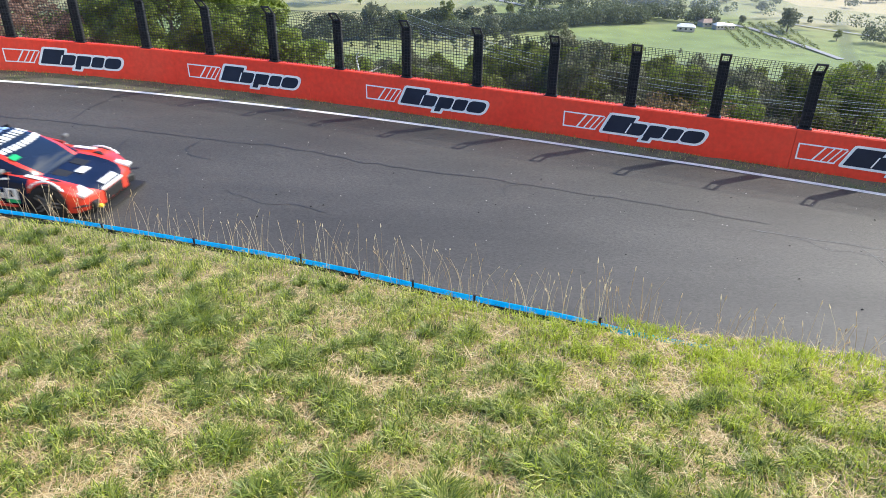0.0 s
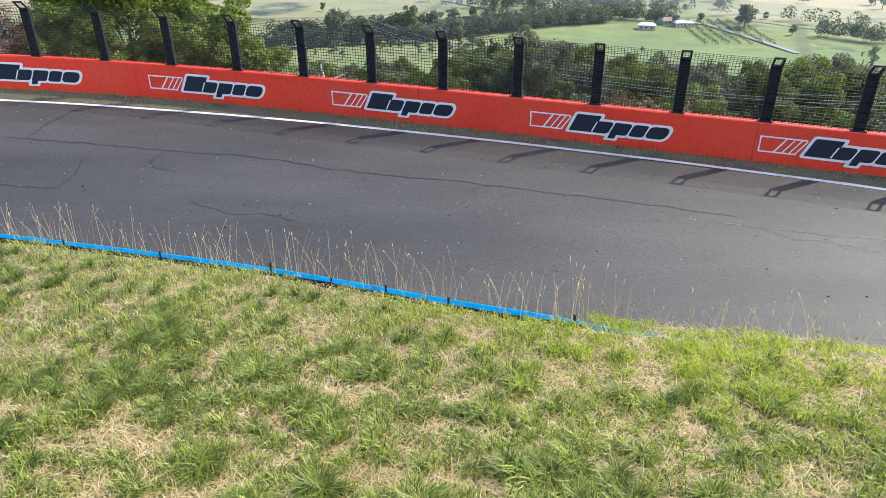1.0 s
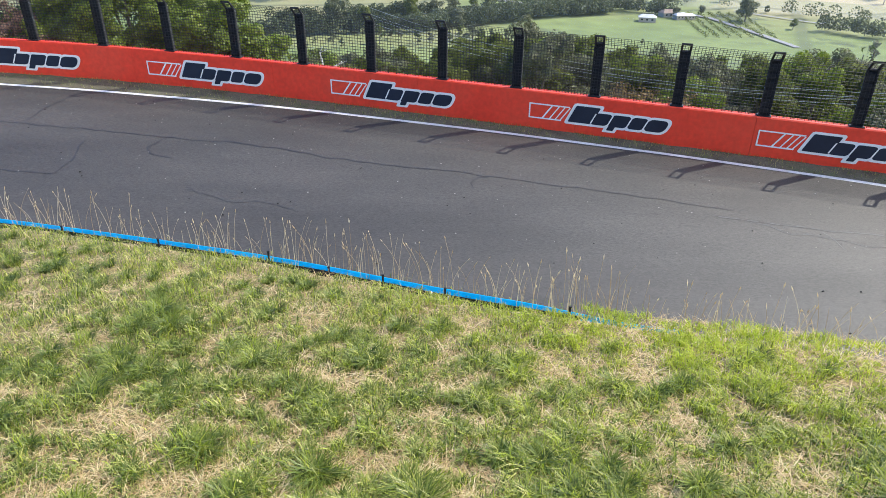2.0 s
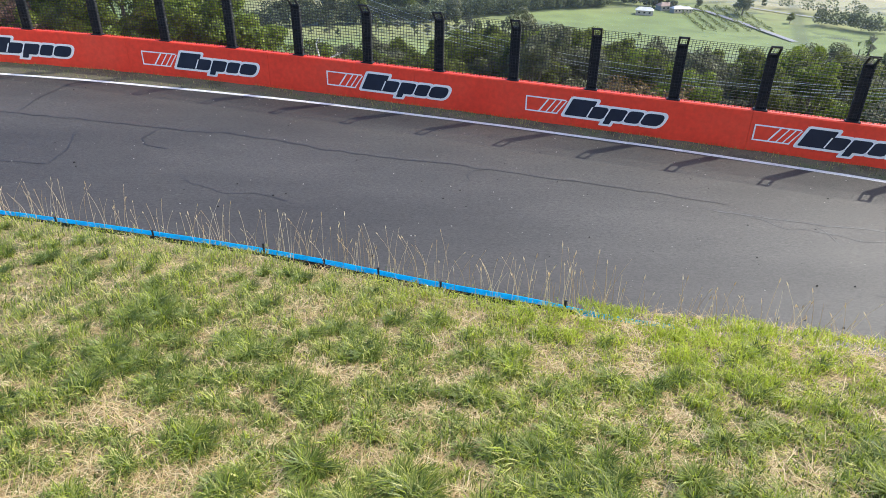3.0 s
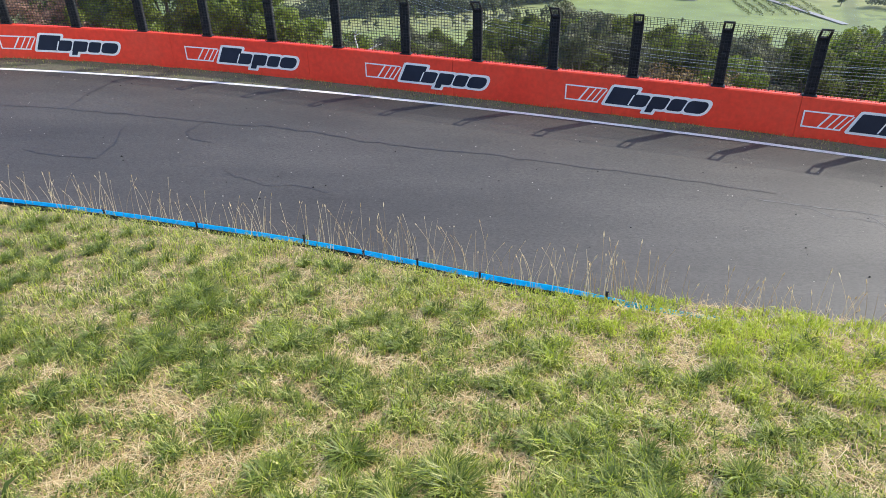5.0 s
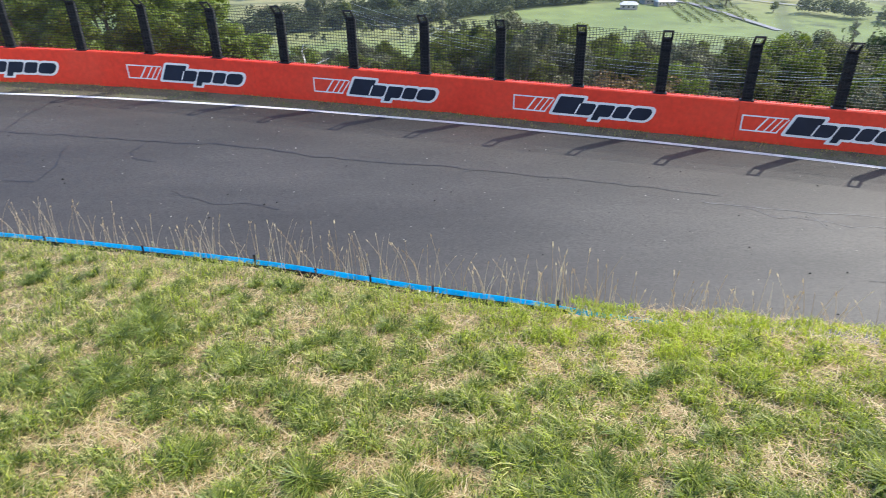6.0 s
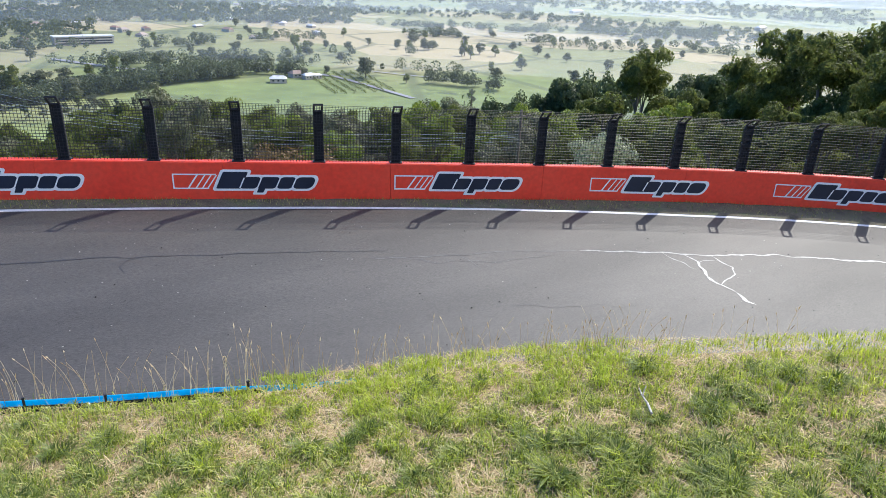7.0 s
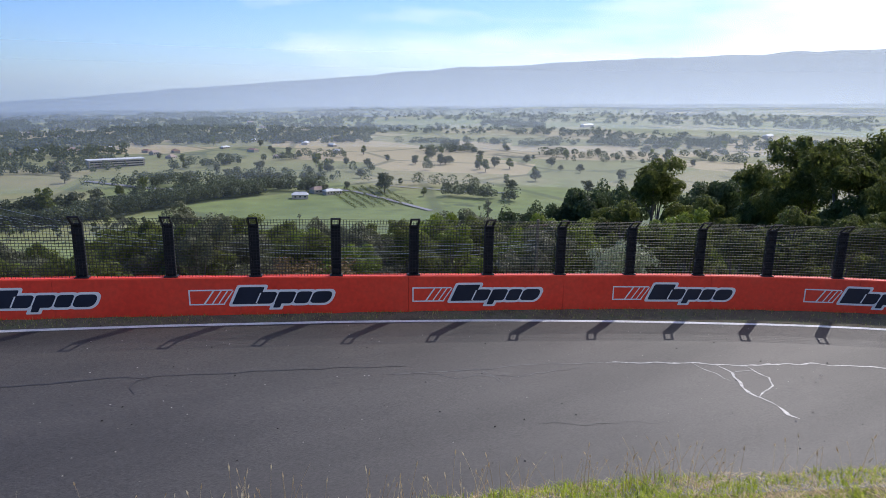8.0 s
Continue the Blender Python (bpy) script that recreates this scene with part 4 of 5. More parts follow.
def place(proto, az, r, el_top, h0, used, spread=1.0):
    """Stands a copy of a prototype of height h0 so that its top reaches an elevation seen from the bank."""
    x, y = r * math.sin(radians(az)), r * math.cos(radians(az))
    gz = ground_z(x, y)
    h = 5.5 + r * math.tan(radians(el_top)) - gz
    k = max(0.25, h / h0)
    wide = k * spread * random.uniform(0.85, 1.15)
    m = Matrix.Translation((x, y, gz)) @ Matrix.Rotation(random.uniform(0, 6.28), 4, "Z")
    if id(proto) not in used:
        used.add(id(proto))
        c = proto
        c.matrix_basis = m
    else:
        c = copy_thing(proto, m)
    c.scale = (wide, wide, k)
    return c


used = set()
gums = [tree("gum_tree", "olive green gum tree on the slope behind the fence", 12, 8.5, M["leaf"], 27000, 0.11, "gum") for _ in range(4)] + [tree("gum_tree", "grey green gum tree with open crown on the slope", 12, 8.5, M["leaf_grey"], 21000, 0.11, "gum") for _ in range(2)]
talls = [tree("gum_tree", "tall green gum tree with drooping crown on the slope", 28, 16, M["leaf"], 60000, 0.19, "gum") for _ in range(3)]
limes = [tree("gum_tree", "yellow green young gum tree on the slope", 12, 8, M["leaf_lime"], 25000, 0.11, "gum") for _ in range(2)]
darks = [tree("pine_tree", "dark green dense pine on the slope", 14, 8.5, M["leaf_dark"], 22000, 0.15, "round") for _ in range(2)]
cones = [tree("conifer", "dark pointed conifer standing by the paddock", 14, 5.5, M["leaf_dark"], 2500, 0.25, "cone") for _ in range(2)]
bushes = [tree("shrub", "leafy yellow green shrub close behind the fence", 7, 6.5, M["leaf_lime"], 30000, 0.085, "round") for _ in range(2)]
rust = tree("shrub", "bare reddish brown shrub close behind the fence", 6, 5, M["leaf_rust"], 6500, 0.06, "round")
orange = tree("shrub", "dry orange brown shrub behind the fence", 5, 4.5, M["leaf_orange"], 5000, 0.08, "round")
pale = tree("shrub", "pale feathery shrub behind the fence", 5, 4.5, M["leaf_pale"], 4500, 0.08, "round")

# shrubs close behind the fence, left end
for az, r, el in ((-33, 29, -5.2), (-37, 30, -5.0), (-42, 31, -5), (-28.6, 27.5, -7.4), (-30.4, 29, -5.6), (-31.8, 27.5, -7.2), (-35, 28, -7.4)):
    place(rust, az, r, el, 6, used)
for az, r, el in ((-26.5, 29, -4.4), (-22, 27.5, -3.8), (-18.5, 28.5, -4.6), (-15.8, 27, -7.2), (-13.2, 27, -9.4), (-24.4, 26.5, -7.0), (-20.2, 26.3, -7.4), (-17.4, 26.3, -8.2), (-22.3, 26.3, -9.0), (-26.6, 27, -8.4), (-47, 34, -4)):
    place(random.choice(bushes), az, r, el, 7, used)
place(orange, 17.2, 40, -13.6, 5, used)
place(orange, 19.6, 42, -13.9, 5, used)
place(pale, 43.2, 38, -12.3, 5, used)
place(pale, 45.6, 40, -11.6, 5, used)
# belts of gums on the slope: the line of their tops, by bearing
TOP_AZ = [-14, -10, -5, -2.7, 1, 5.2, 7.4, 9, 12, 14.3, 16.5, 18.7, 20.9, 25, 28.7, 31.6, 36, 42]
TOP_EL = [-12.6, -12.1, -12.0, -11.5, -11.6, -10.7, -10.2, -9.9, -10.6, -11.2, -11.4, -11.0, -11.7, -10.9, -10.4, -10.1, -10.9, -10.9]


def belt_top(az):
    return float(np.interp(az, TOP_AZ, TOP_EL))


for i in range(34):
    az = -13 + 54 * (i + random.uniform(-0.5, 0.5)) / 33
    el = belt_top(az) - random.random() * 1.6
    place(random.choice(gums + gums + limes), az, random.uniform(52, 72), el, 12, used, 0.85)
for i in range(30):
    az = -13 + 52 * (i + random.uniform(-0.4, 0.4)) / 29
    el = belt_top(az) - 0.7 * random.random() ** 2 + 0.1
    place(random.choice(gums), az, random.uniform(90, 150), el, 12, used, 0.8)
for az, el, r in ((29.4, -10.0, 75), (28.5, -10.6, 80), (9.9, -10.7, 85), (36.5, -11.0, 60), (38.6, -10.3, 62), (41.8, -10.0, 58), (48.5, -9.5, 50), (50.5, -9.0, 52)):
    place(random.choice(limes), az, r, el, 12, used, 0.8)
# dark pines and tall gums to the right
for az, el, r in ((36.9, -9.6, 120), (38.2, -8.9, 125), (39.6, -8.4, 120), (41.2, -7.9, 115), (42.5, -7.3, 118), (43.6, -6.9, 122), (44.8, -6.9, 112), (50.9, -6.8, 95), (52.2, -6.0, 100), (53.6, -5.6, 98)):
    place(random.choice(darks), az, r, el, 14, used, 0.75)
for az, el, r in ((47.8, -5.2, 84), (51.2, -7.6, 66), (44.8, -8.2, 74), (55.4, -4.6, 80), (57.4, -3.0, 76), (60.8, -3.3, 66), (62.6, -1.9, 72), (64.6, -1.6, 62), (67, -2.2, 58), (69, -2, 54), (73, -2, 52), (57.6, -8.0, 46), (61.2, -8.4, 44), (64, -7.0, 44), (54, -10.0, 44), (50.5, -10.2, 46), (47, -10.6, 48), (43.5, -11.0, 52), (67, -6, 43), (71, -5, 42), (77, -3, 48)):
    place(random.choice(talls), az, r, el, 28, used, 0.85)
for az, el, r in ((32.9, -9.5, 230), (33.6, -9.2, 225), (34.9, -9.0, 235), (35.5, -9.4, 228), (30.6, -10.0, 220)):
    place(random.choice(cones), az, r, el, 14, used)
# big dark trees round the edge of the nearest paddock
for az, el in ((-7.1, -9.8), (-8.5, -10.6), (-6.4, -10.7), (-3.3, -9.5), (-2.3, -9.7), (-1.6, -10.0), (-0.2, -9.9), (0.9, -10.2), (3.2, -9.6), (4.2, -9.3), (5.0, -9.7), (2.4, -10.0), (5.8, -10.0), (-4.2, -10.5), (7.0, -10.0), (-10.8, -10.9), (11.6, -9.9), (17.8, -10.2), (33.6, -8.9)):
    place(random.choice(darks + darks + gums), az, random.uniform(400, 440), el, 14, used, 0.8)

# bare pale branches poking up behind the wall
branch = tagged(new("dead_branch"), "bare pale dead branches behind the wall", "branch")
for dx, pts in ((0.0, ((0, 0, -1.4), (0.02, 0, -0.5), (-0.06, 0.05, -0.1), (0.05, 0.02, 0.12))), (0.45, ((-0.4, 0, -1.4), (0.0, 0, -0.62), (0.22, 0.03, -0.52), (0.3, 0.0, -0.42)))):
    bm = bmesh.new()
    for j, (a, b) in enumerate(zip(pts, pts[1:])):
        tube(bm, Vector(a) + Vector((dx, 0, 0)), Vector(b) + Vector((dx, 0, 0)), 0.05 - 0.012 * j, 0.038 - 0.012 * j, 7)
    tube(bm, Vector(pts[2]) + Vector((dx, 0, 0)), Vector(pts[2]) + Vector((dx + 0.28, 0, 0.12)), 0.02, 0.008, 6)
    part("limb", bm, M["roof_white"], branch)
branch.location = (-3.75, 26.4, 0)

# ---- the plain: paddock trees, rows, roads, houses, town ----
def polar(az, el, lift=0.0):
    """A spot of the plain in a direction seen from the bank."""
    r = 300.0
    for _ in range(60):
        x, y = r * math.sin(radians(az)), r * math.cos(radians(az))
        want = (ground_z(x, y) - 5.5) / math.tan(radians(el))
        r += 0.5 * (max(150, min(3200, want)) - r)
    return Vector((r * math.sin(radians(az)), r * math.cos(radians(az)), ground_z(r * math.sin(radians(az)), r * math.cos(radians(az))) + lift)), r


def far_tree(h, w, material, count):
    ob = tagged(new("paddock_tree"), "lone dark tree in a paddock on the plain", "tree", group="paddock trees")
    bm = bmesh.new()
    tube(bm, (0, 0, -1), (0.2, 0, h * 0.5), h * 0.04, h * 0.025, 6)
    part("trunk", bm, M["bark"], ob)
    lobes = []
    for i in range(16):
        a = random.uniform(0, 6.28)
        rr = random.uniform(0, 0.38) * w
        q = random.uniform(0.12, 0.2) * w
        lobes.append(((math.cos(a) * rr, math.sin(a) * rr, h * random.uniform(0.3, 0.92)), (q, q, q * 0.75)))
    part("crown", crown_mesh("crown", lobes, count, 0.5, material), None, ob)
    return ob


fars = [far_tree(9, 10, M["leaf_grey"], 1600), far_tree(11, 9, M["leaf"], 1600), far_tree(8, 11, M["leaf_grey"], 1600)]
spots = [(24.9, -8.6, 1.6), (22.9, -7.4, 1.0), (20.2, -6.9, 0.9), (19.5, -6.1, 0.8), (23.5, -6.5, 1.0), (27.5, -6.3, 1.0), (28.4, -6.2, 0.8), (29.6, -6.3, 1.3), (30.3, -6.2, 1.1), (33.4, -6.8, 1.0), (34.1, -6.4, 1.2), (35.4, -6.5, 1.1), (36.8, -6.0, 1.0), (32.9, -5.7, 0.9), (38.8, -6.2, 1.0), (40, -5.6, 1.0), (41.2, -6.6, 0.9), (42.5, -5.2, 1.1), (45, -5.2, 1.0), (46.3, -4.8, 1.2), (48.5, -4.6, 1.3), (52, -4.4, 1.1), (55, -4.0, 1.1), (4.3, -8.6, 0.9), (1.2, -9.3, 1.3), (-0.6, -9.6, 1.5), (-6.7, -10.2, 1.9), (-4.5, -10.3, 1.3), (3, -10.0, 1.3), (6, -8.2, 0.9), (7.2, -7.6, 1.0), (9.4, -7.7, 1.1), (11.4, -6.9, 0.9), (13, -7.2, 1.0), (15, -6.6, 0.8), (16.2, -8.3, 0.9), (18.8, -8.5, 0.9), (17.3, -8.2, 1.0), (19.9, -8.7, 0.7)]
first = set()
for i in range(86):
    spots.append((random.uniform(-8, 60), -4.2 - 5.2 * random.random() ** 1.6, random.uniform(0.6, 1.2)))
for az, el, k in spots:
    proto = random.choice(fars)
    p, r = polar(az, el)
    m = Matrix.Translation(p) @ Matrix.Rotation(random.uniform(0, 6.28), 4, "Z")
    if id(proto) in first:
        c = copy_thing(proto, m)
    else:
        c = proto
        first.add(id(proto))
        c.matrix_basis = m
    k *= 1.15
    c.scale = (k, k, k * random.uniform(0.85, 1.1))


def woods(name, label, patches, rows, size, count, leaves):
    """Far woodland as many leafy clumps: patches az0, az1, el0, el1, share; rows of trees az0, el0, az1, el1, share."""
    P, S = [], []

    def clump(az, el):
        p, r = polar(az, el)
        k = 1 if r < 900 else 1.6
        tall = size * random.uniform(0.55, 1.25)
        wide = tall * random.uniform(0.36, 0.56) * k
        for _ in range(leaves):
            u, w = random.uniform(0, 6.28), random.uniform(-0.75, 1)
            q = math.sqrt(max(0, 1 - w * w)) * wide * random.random() ** 0.35
            P.append((p.x + math.cos(u) * q, p.y + math.sin(u) * q, p.z + tall * (0.56 + 0.44 * w)))
            S.append(random.uniform(0.6, 1.4) * k * (34 / leaves) ** 0.4)

    for a0, a1, e0, e1, n in patches:
        for _ in range(int(n * count)):
            az = random.uniform(a0, a1)
            el = e0 + (e1 - e0) * random.random()
            if noise.noise((az * 0.7, el * 3.5, 3)) + 0.5 * noise.noise((az * 2.1, el * 7, 8)) > -0.22:
                clump(az, el + 0.25 * noise.noise((az * 0.7, 3, 1)))
    for a0, e0, a1, e1, n in rows:
        for _ in range(int(n * count)):
            t = random.random()
            clump(a0 + (a1 - a0) * t, e0 + (e1 - e0) * t + random.gauss(0, 0.05))
    P, S = np.array(P), np.array(S)
    n = len(P)
    a = rng.normal(size=(n, 3))
    a /= np.linalg.norm(a, axis=1)[:, None]
    b = np.cross(a, rng.normal(size=(n, 3)))
    b /= np.linalg.norm(b, axis=1)[:, None]
    V = np.stack([P - a * S[:, None], P + b * S[:, None] * 0.8, P + a * S[:, None], P - b * S[:, None] * 0.8], 1).reshape(-1, 3)
    f = [(4 * i, 4 * i + 1, 4 * i + 2, 4 * i + 3) for i in range(n)]
    tagged(part(name, mesh(name, V, f, M["far_wood"]), None), label, "woodland", kind="stuff")


woods("town_trees", "dark belt of town trees across the plain", [(-14, 24, -4.6, -2.2, 8.0), (18, 62, -2.6, -1.7, 2.5), (33, 38, -3.1, -2.8, 0.5), (42, 62, -4.4, -3.4, 0.6), (-14, 5, -6.6, -4.6, 1.4), (24, 44, -3.7, -3.2, 0.5), (-14, 14, -3.6, -2.0, 3.0)], [], 8, 480, 30)
woods("hedge_rows", "hedges and windbreak trees between paddocks", [(5, 12, -7.8, -7.2, 0.12), (36, 47, -5.8, -5.2, 0.16), (46, 60, -5.4, -4.6, 0.2)], [(-12, -9.7, -4, -9.45, 0.22), (-4, -9.45, 1, -9.3, 0.25), (-1, -10.4, 9, -9.3, 0.4), (9, -9.2, 15.5, -8.3, 0.35), (2, -7.7, 12, -7.9, 0.14), (5, -8.9, 13, -8.2, 0.16), (15, -6.0, 22, -5.7, 0.1), (8, -6.6, 14, -6.1, 0.12), (20, -7.6, 33, -8.3, 0.05), (28, -5.3, 33, -5.1, 0.08), (14.5, -8.35, 20, -8.5, 0.14), (16, -7.0, 30, -6.7, 0.05), (1.0, -10.0, 9.5, -9.0, 0.5), (9.5, -9.1, 15, -8.6, 0.3), (-14, -10.6, -1, -10.3, 0.4), (12, -7.5, 20, -7.7, 0.18), (30, -8.9, 36, -9.1, 0.12), (26, -4.6, 40, -4.5, 0.15), (38, -4.4, 58, -3.9, 0.3)], 10, 260, 120)


def orchard():
    """Ruled rows of young trees on the green paddock."""
    P = []
    o, r = polar(23.0, -9.15)
    for i in range(7):
        for j in range(26):
            P.append((o.x - 22 + i * 7.5 + j * 0.5, o.y - 40 + j * 3.6, 0))
    v, f = [], []
    for x, y, _ in P:
        z = ground_z(x, y)
        for _ in range(16):
            c = Vector((x + random.gauss(0, 0.65), y + random.gauss(0, 0.9), z + random.uniform(0.2, 2.2)))
            a = Vector((random.gauss(0, 1), random.gauss(0, 1), random.gauss(0, 1))).normalized() * random.uniform(0.3, 0.7)
            q = a.orthogonal()
            b = len(v)
            v += [c - a, c + q * 0.6, c + a, c - q * 0.6]
            f.append((b, b + 1, b + 2, b + 3))
    tagged(part("orchard_rows", mesh("orchard_rows", v, f, M["leaf"]), None), "straight rows of young orchard trees", "orchard", kind="stuff")


orchard()


def far_road_strip(pts, w):
    line3 = []
    for (a0, e0), (a1, e1) in zip(pts, pts[1:]):
        for i in range(14):
            t = i / 14
            line3.append(polar(a0 + (a1 - a0) * t, e0 + (e1 - e0) * t, 0.7)[0])
    v, f = [], []
    for i, p in enumerate(line3):
        t = (line3[min(i + 1, len(line3) - 1)] - line3[max(i - 1, 0)]).normalized()
        s = Vector((-t.y, t.x, 0)) * w / 2
        v += [p - s, p + s]
        if i:
            f.append((2 * i - 2, 2 * i - 1, 2 * i + 1, 2 * i))
    tagged(part("far_road", mesh("far_road", v, f, M["far_road"]), None), "grey country road crossing the paddocks", "road", kind="structure")


far_road_strip([(20.0, -8.3), (22.5, -8.6), (25, -9.2), (27, -9.7), (29, -10.2)], 4.5)
far_road_strip([(9, -8.2), (14, -7.9), (20.0, -8.3)], 5)
far_road_strip([(2, -7.2), (6, -7.9), (9, -8.2)], 6)
far_road_strip([(24, -8.0), (28, -8.3), (33, -8.6), (36, -8.5)], 3)


def house(az, el, w, d, h, label, roof=None, turn=0.0):
    p, r = polar(az, el)
    ob = tagged(new("house"), label, "house")
    ob.matrix_basis = Matrix.Translation(p) @ Matrix.Rotation(turn, 4, "Z")
    bm = bmesh.new()
    box(bm, (0, 0, h / 2 - 0.5), (w, d, h + 1))
    part("wall", bm, M["wall_buff"], ob)
    bm = bmesh.new()
    e, g = 0.5, h + min(w, d) * 0.28
    vs = [bm.verts.new(c) for c in ((-w / 2 - e, -d / 2 - e, h), (w / 2 + e, -d / 2 - e, h), (w / 2 + e, d / 2 + e, h), (-w / 2 - e, d / 2 + e, h), (-w / 2 + d * 0.3, 0, g), (w / 2 - d * 0.3, 0, g))]
    for q in ((0, 1, 5, 4), (1, 2, 5), (2, 3, 4, 5), (3, 0, 4), (3, 2, 1, 0)):
        bm.faces.new([vs[i] for i in q])
    part("roof", bm, roof or M["roof_white"], ob)
    for i in range(3):
        bm = bmesh.new()
        box(bm, (-w * 0.3 + i * w * 0.3, -d / 2 - 0.03, h * 0.55), (w * 0.12, 0.08, h * 0.35))
        part("window", bm, M["glass"], ob)
    return ob


terracotta = mat("tile_roof", [(0.22, 0.12, 0.09), (0.3, 0.25, 0.22)], 0.3, 0.8, objrand=0.7)
house(17.9, -9.05, 12, 7, 3.2, "white roofed farmhouse in the green paddock", None, -0.3)
house(20.3, -8.75, 9, 6, 3, "small white roofed farm shed by the road", None, 0.2)
house(20.9, -8.7, 8, 5, 2.6, "small white roofed farm shed by the road", None, 0.1)
house(19.4, -8.6, 12, 8, 3, "farmhouse among trees by the road", terracotta, 0.2)
house(31.7, -11.9, 14, 6, 3, "long pale roofed shed among the gum trees", None, 0.1)
house(41.5, -2.9, 40, 10, 4, "very long white shed far across the plain", None, 0.3)
house(55, -3.3, 45, 10, 4, "very long white shed far across the plain", None, 0.4)
for i in range(56):
    house(random.uniform(-12, 22), random.uniform(-6.2, -2.9), random.uniform(8, 15), random.uniform(6, 9), random.uniform(2.4, 3.4), "small town house among trees on the plain", random.choice([None, terracotta, terracotta]), random.uniform(0, 3))


def long_building():
    """The long office block at the town's edge, in floors with bands of windows."""
    p, r = polar(4.2, -6.2)
    ob = tagged(new("office_building"), "long flat roofed office block at the town edge", "building")
    ob.matrix_basis = Matrix.Translation(p) @ Matrix.Rotation(radians(8), 4, "Z")
    bm = bmesh.new()
    box(bm, (0, 0, 3.5), (54, 14, 9))
    part("wall", bm, M["wall_buff"], ob)
    bm = bmesh.new()
    box(bm, (0, 0, 8.3), (55, 15, 0.6))
    part("roof", bm, M["roof_white"], ob)
    for k in range(3):
        bm = bmesh.new()
        box(bm, (0, -7.05, 1.6 + 2.4 * k), (51, 0.2, 1.1))
        part("window_band", bm, M["glass"], ob)


long_building()

# ---- power lines strung over the slope ----
cable = mat("cable", [(0.5, 0.5, 0.5), (0.7, 0.7, 0.7)], 1, 0.4, metal=0.6)


def dirpoint(az, el, r):
    return Vector((r * math.sin(radians(az)), r * math.cos(radians(az)), 5.5 + r * math.tan(radians(el))))


for i, (e0, e1) in enumerate(((-9.2, -12.5), (-9.7, -12.8), (-9.9, -13.0), (-10.3, -13.3))):
    bm = bmesh.new()
    a, b = dirpoint(-4, e0 + 0.7, 66), dirpoint(38, e1 + 0.3, 44)
    pts = [a.lerp(b, t / 16) - Vector((0, 0, 1.6 * (1 - (2 * t / 16 - 1) ** 2))) for t in range(17)]
    wires(bm, pts, 0.012)
    tagged(part("power_line", bm, cable), "thin pale power line sagging over the slope", "cable", group="power lines")
bm = bmesh.new()
q = dirpoint(38, -11.0, 44)
gz = ground_z(q.x, q.y)
tube(bm, (q.x, q.y, gz - 1), (q.x, q.y, q.z + 0.4), 0.13, 0.09, 8)
pole = tagged(new("power_pole"), "slim timber power pole on the slope", "pole")
part("pole_shaft", bm, M["bark"], pole)
bm = bmesh.new()
box(bm, (q.x, q.y, q.z), (1.6, 0.1, 0.1))
part("crossarm", bm, M["bark"], pole)

# ---- grit and dead leaves on the road ----
def litter(name, label, n, smin, smax, material, spread):
    v, f = [], []
    for i in range(n):
        s = random.uniform(-6, 42)
        d = spread(s)
        p = at(s, d, 0.004)
        r = random.uniform(smin, smax)
        a = random.uniform(0, 6.28)
        b = len(v)
        for k in range(4):
            q = a + 1.57 * k + random.uniform(-0.3, 0.3)
            v.append(p + Vector((math.cos(q) * r, math.sin(q) * r * random.uniform(0.5, 1), 0.001)))
        v.append(p + Vector((0, 0, r * random.uniform(0.5, 1.0))))
        f += [(b + k, b + (k + 1) % 4, b + 4) for k in range(4)]
    tagged(part(name, mesh(name, v, f, material), None), label, "litter", kind="stuff")


pebble = mat("pebble", [(0.2, 0.18, 0.16), (0.5, 0.47, 0.43)], 3, 0.9, island=0.9)
rubber = mat("rubber_crumb", [(0.01, 0.01, 0.01), (0.02, 0.02, 0.02)], 3, 0.9)
litter("road_grit", "scattered pale pebbles on the asphalt", 420, 0.008, 0.022, pebble, lambda s: white_at(s) + 0.1 + 6.5 * random.random() ** 1.6)
litter("rubber_crumbs", "black tyre rubber crumbs on the asphalt", 140, 0.01, 0.03, rubber, lambda s: white_at(s) + 0.2 + 7 * random.random())
litter("dead_leaves", "dead leaves and clods along the wall foot", 2600, 0.012, 0.035, mat("dead_leaf", [(0.05, 0.04, 0.025), (0.2, 0.14, 0.08), (0.12, 0.15, 0.05)], 3, 0.9, island=0.9), lambda s: random.uniform(0.02, 1.0) ** 1.3 * (white_at(s) - 0.1))
v, f = [], []
for i in range(8000):
    s = random.uniform(-6, 42)
    d = random.random() ** 3 * (white_at(s) - 0.15) + 0.02
    if noise.noise((s * 0.9, d * 2, 4)) < -0.15:
        continue
    p = at(s, d, 0.01)
    h, a = random.uniform(0.03, 0.12), random.uniform(0, 6.28)
    b = len(v)
    w = Vector((math.cos(a), math.sin(a), 0)) * 0.006
    v += [p - w, p + w, p + Vector((random.uniform(-0.04, 0.04), random.uniform(-0.04, 0.04), h))]
    f.append((b, b + 1, b + 2))
tagged(part("verge_weeds", mesh("verge_weeds", v, f, M["blade"]), None), "short weeds growing along the wall foot", "weeds", kind="stuff")

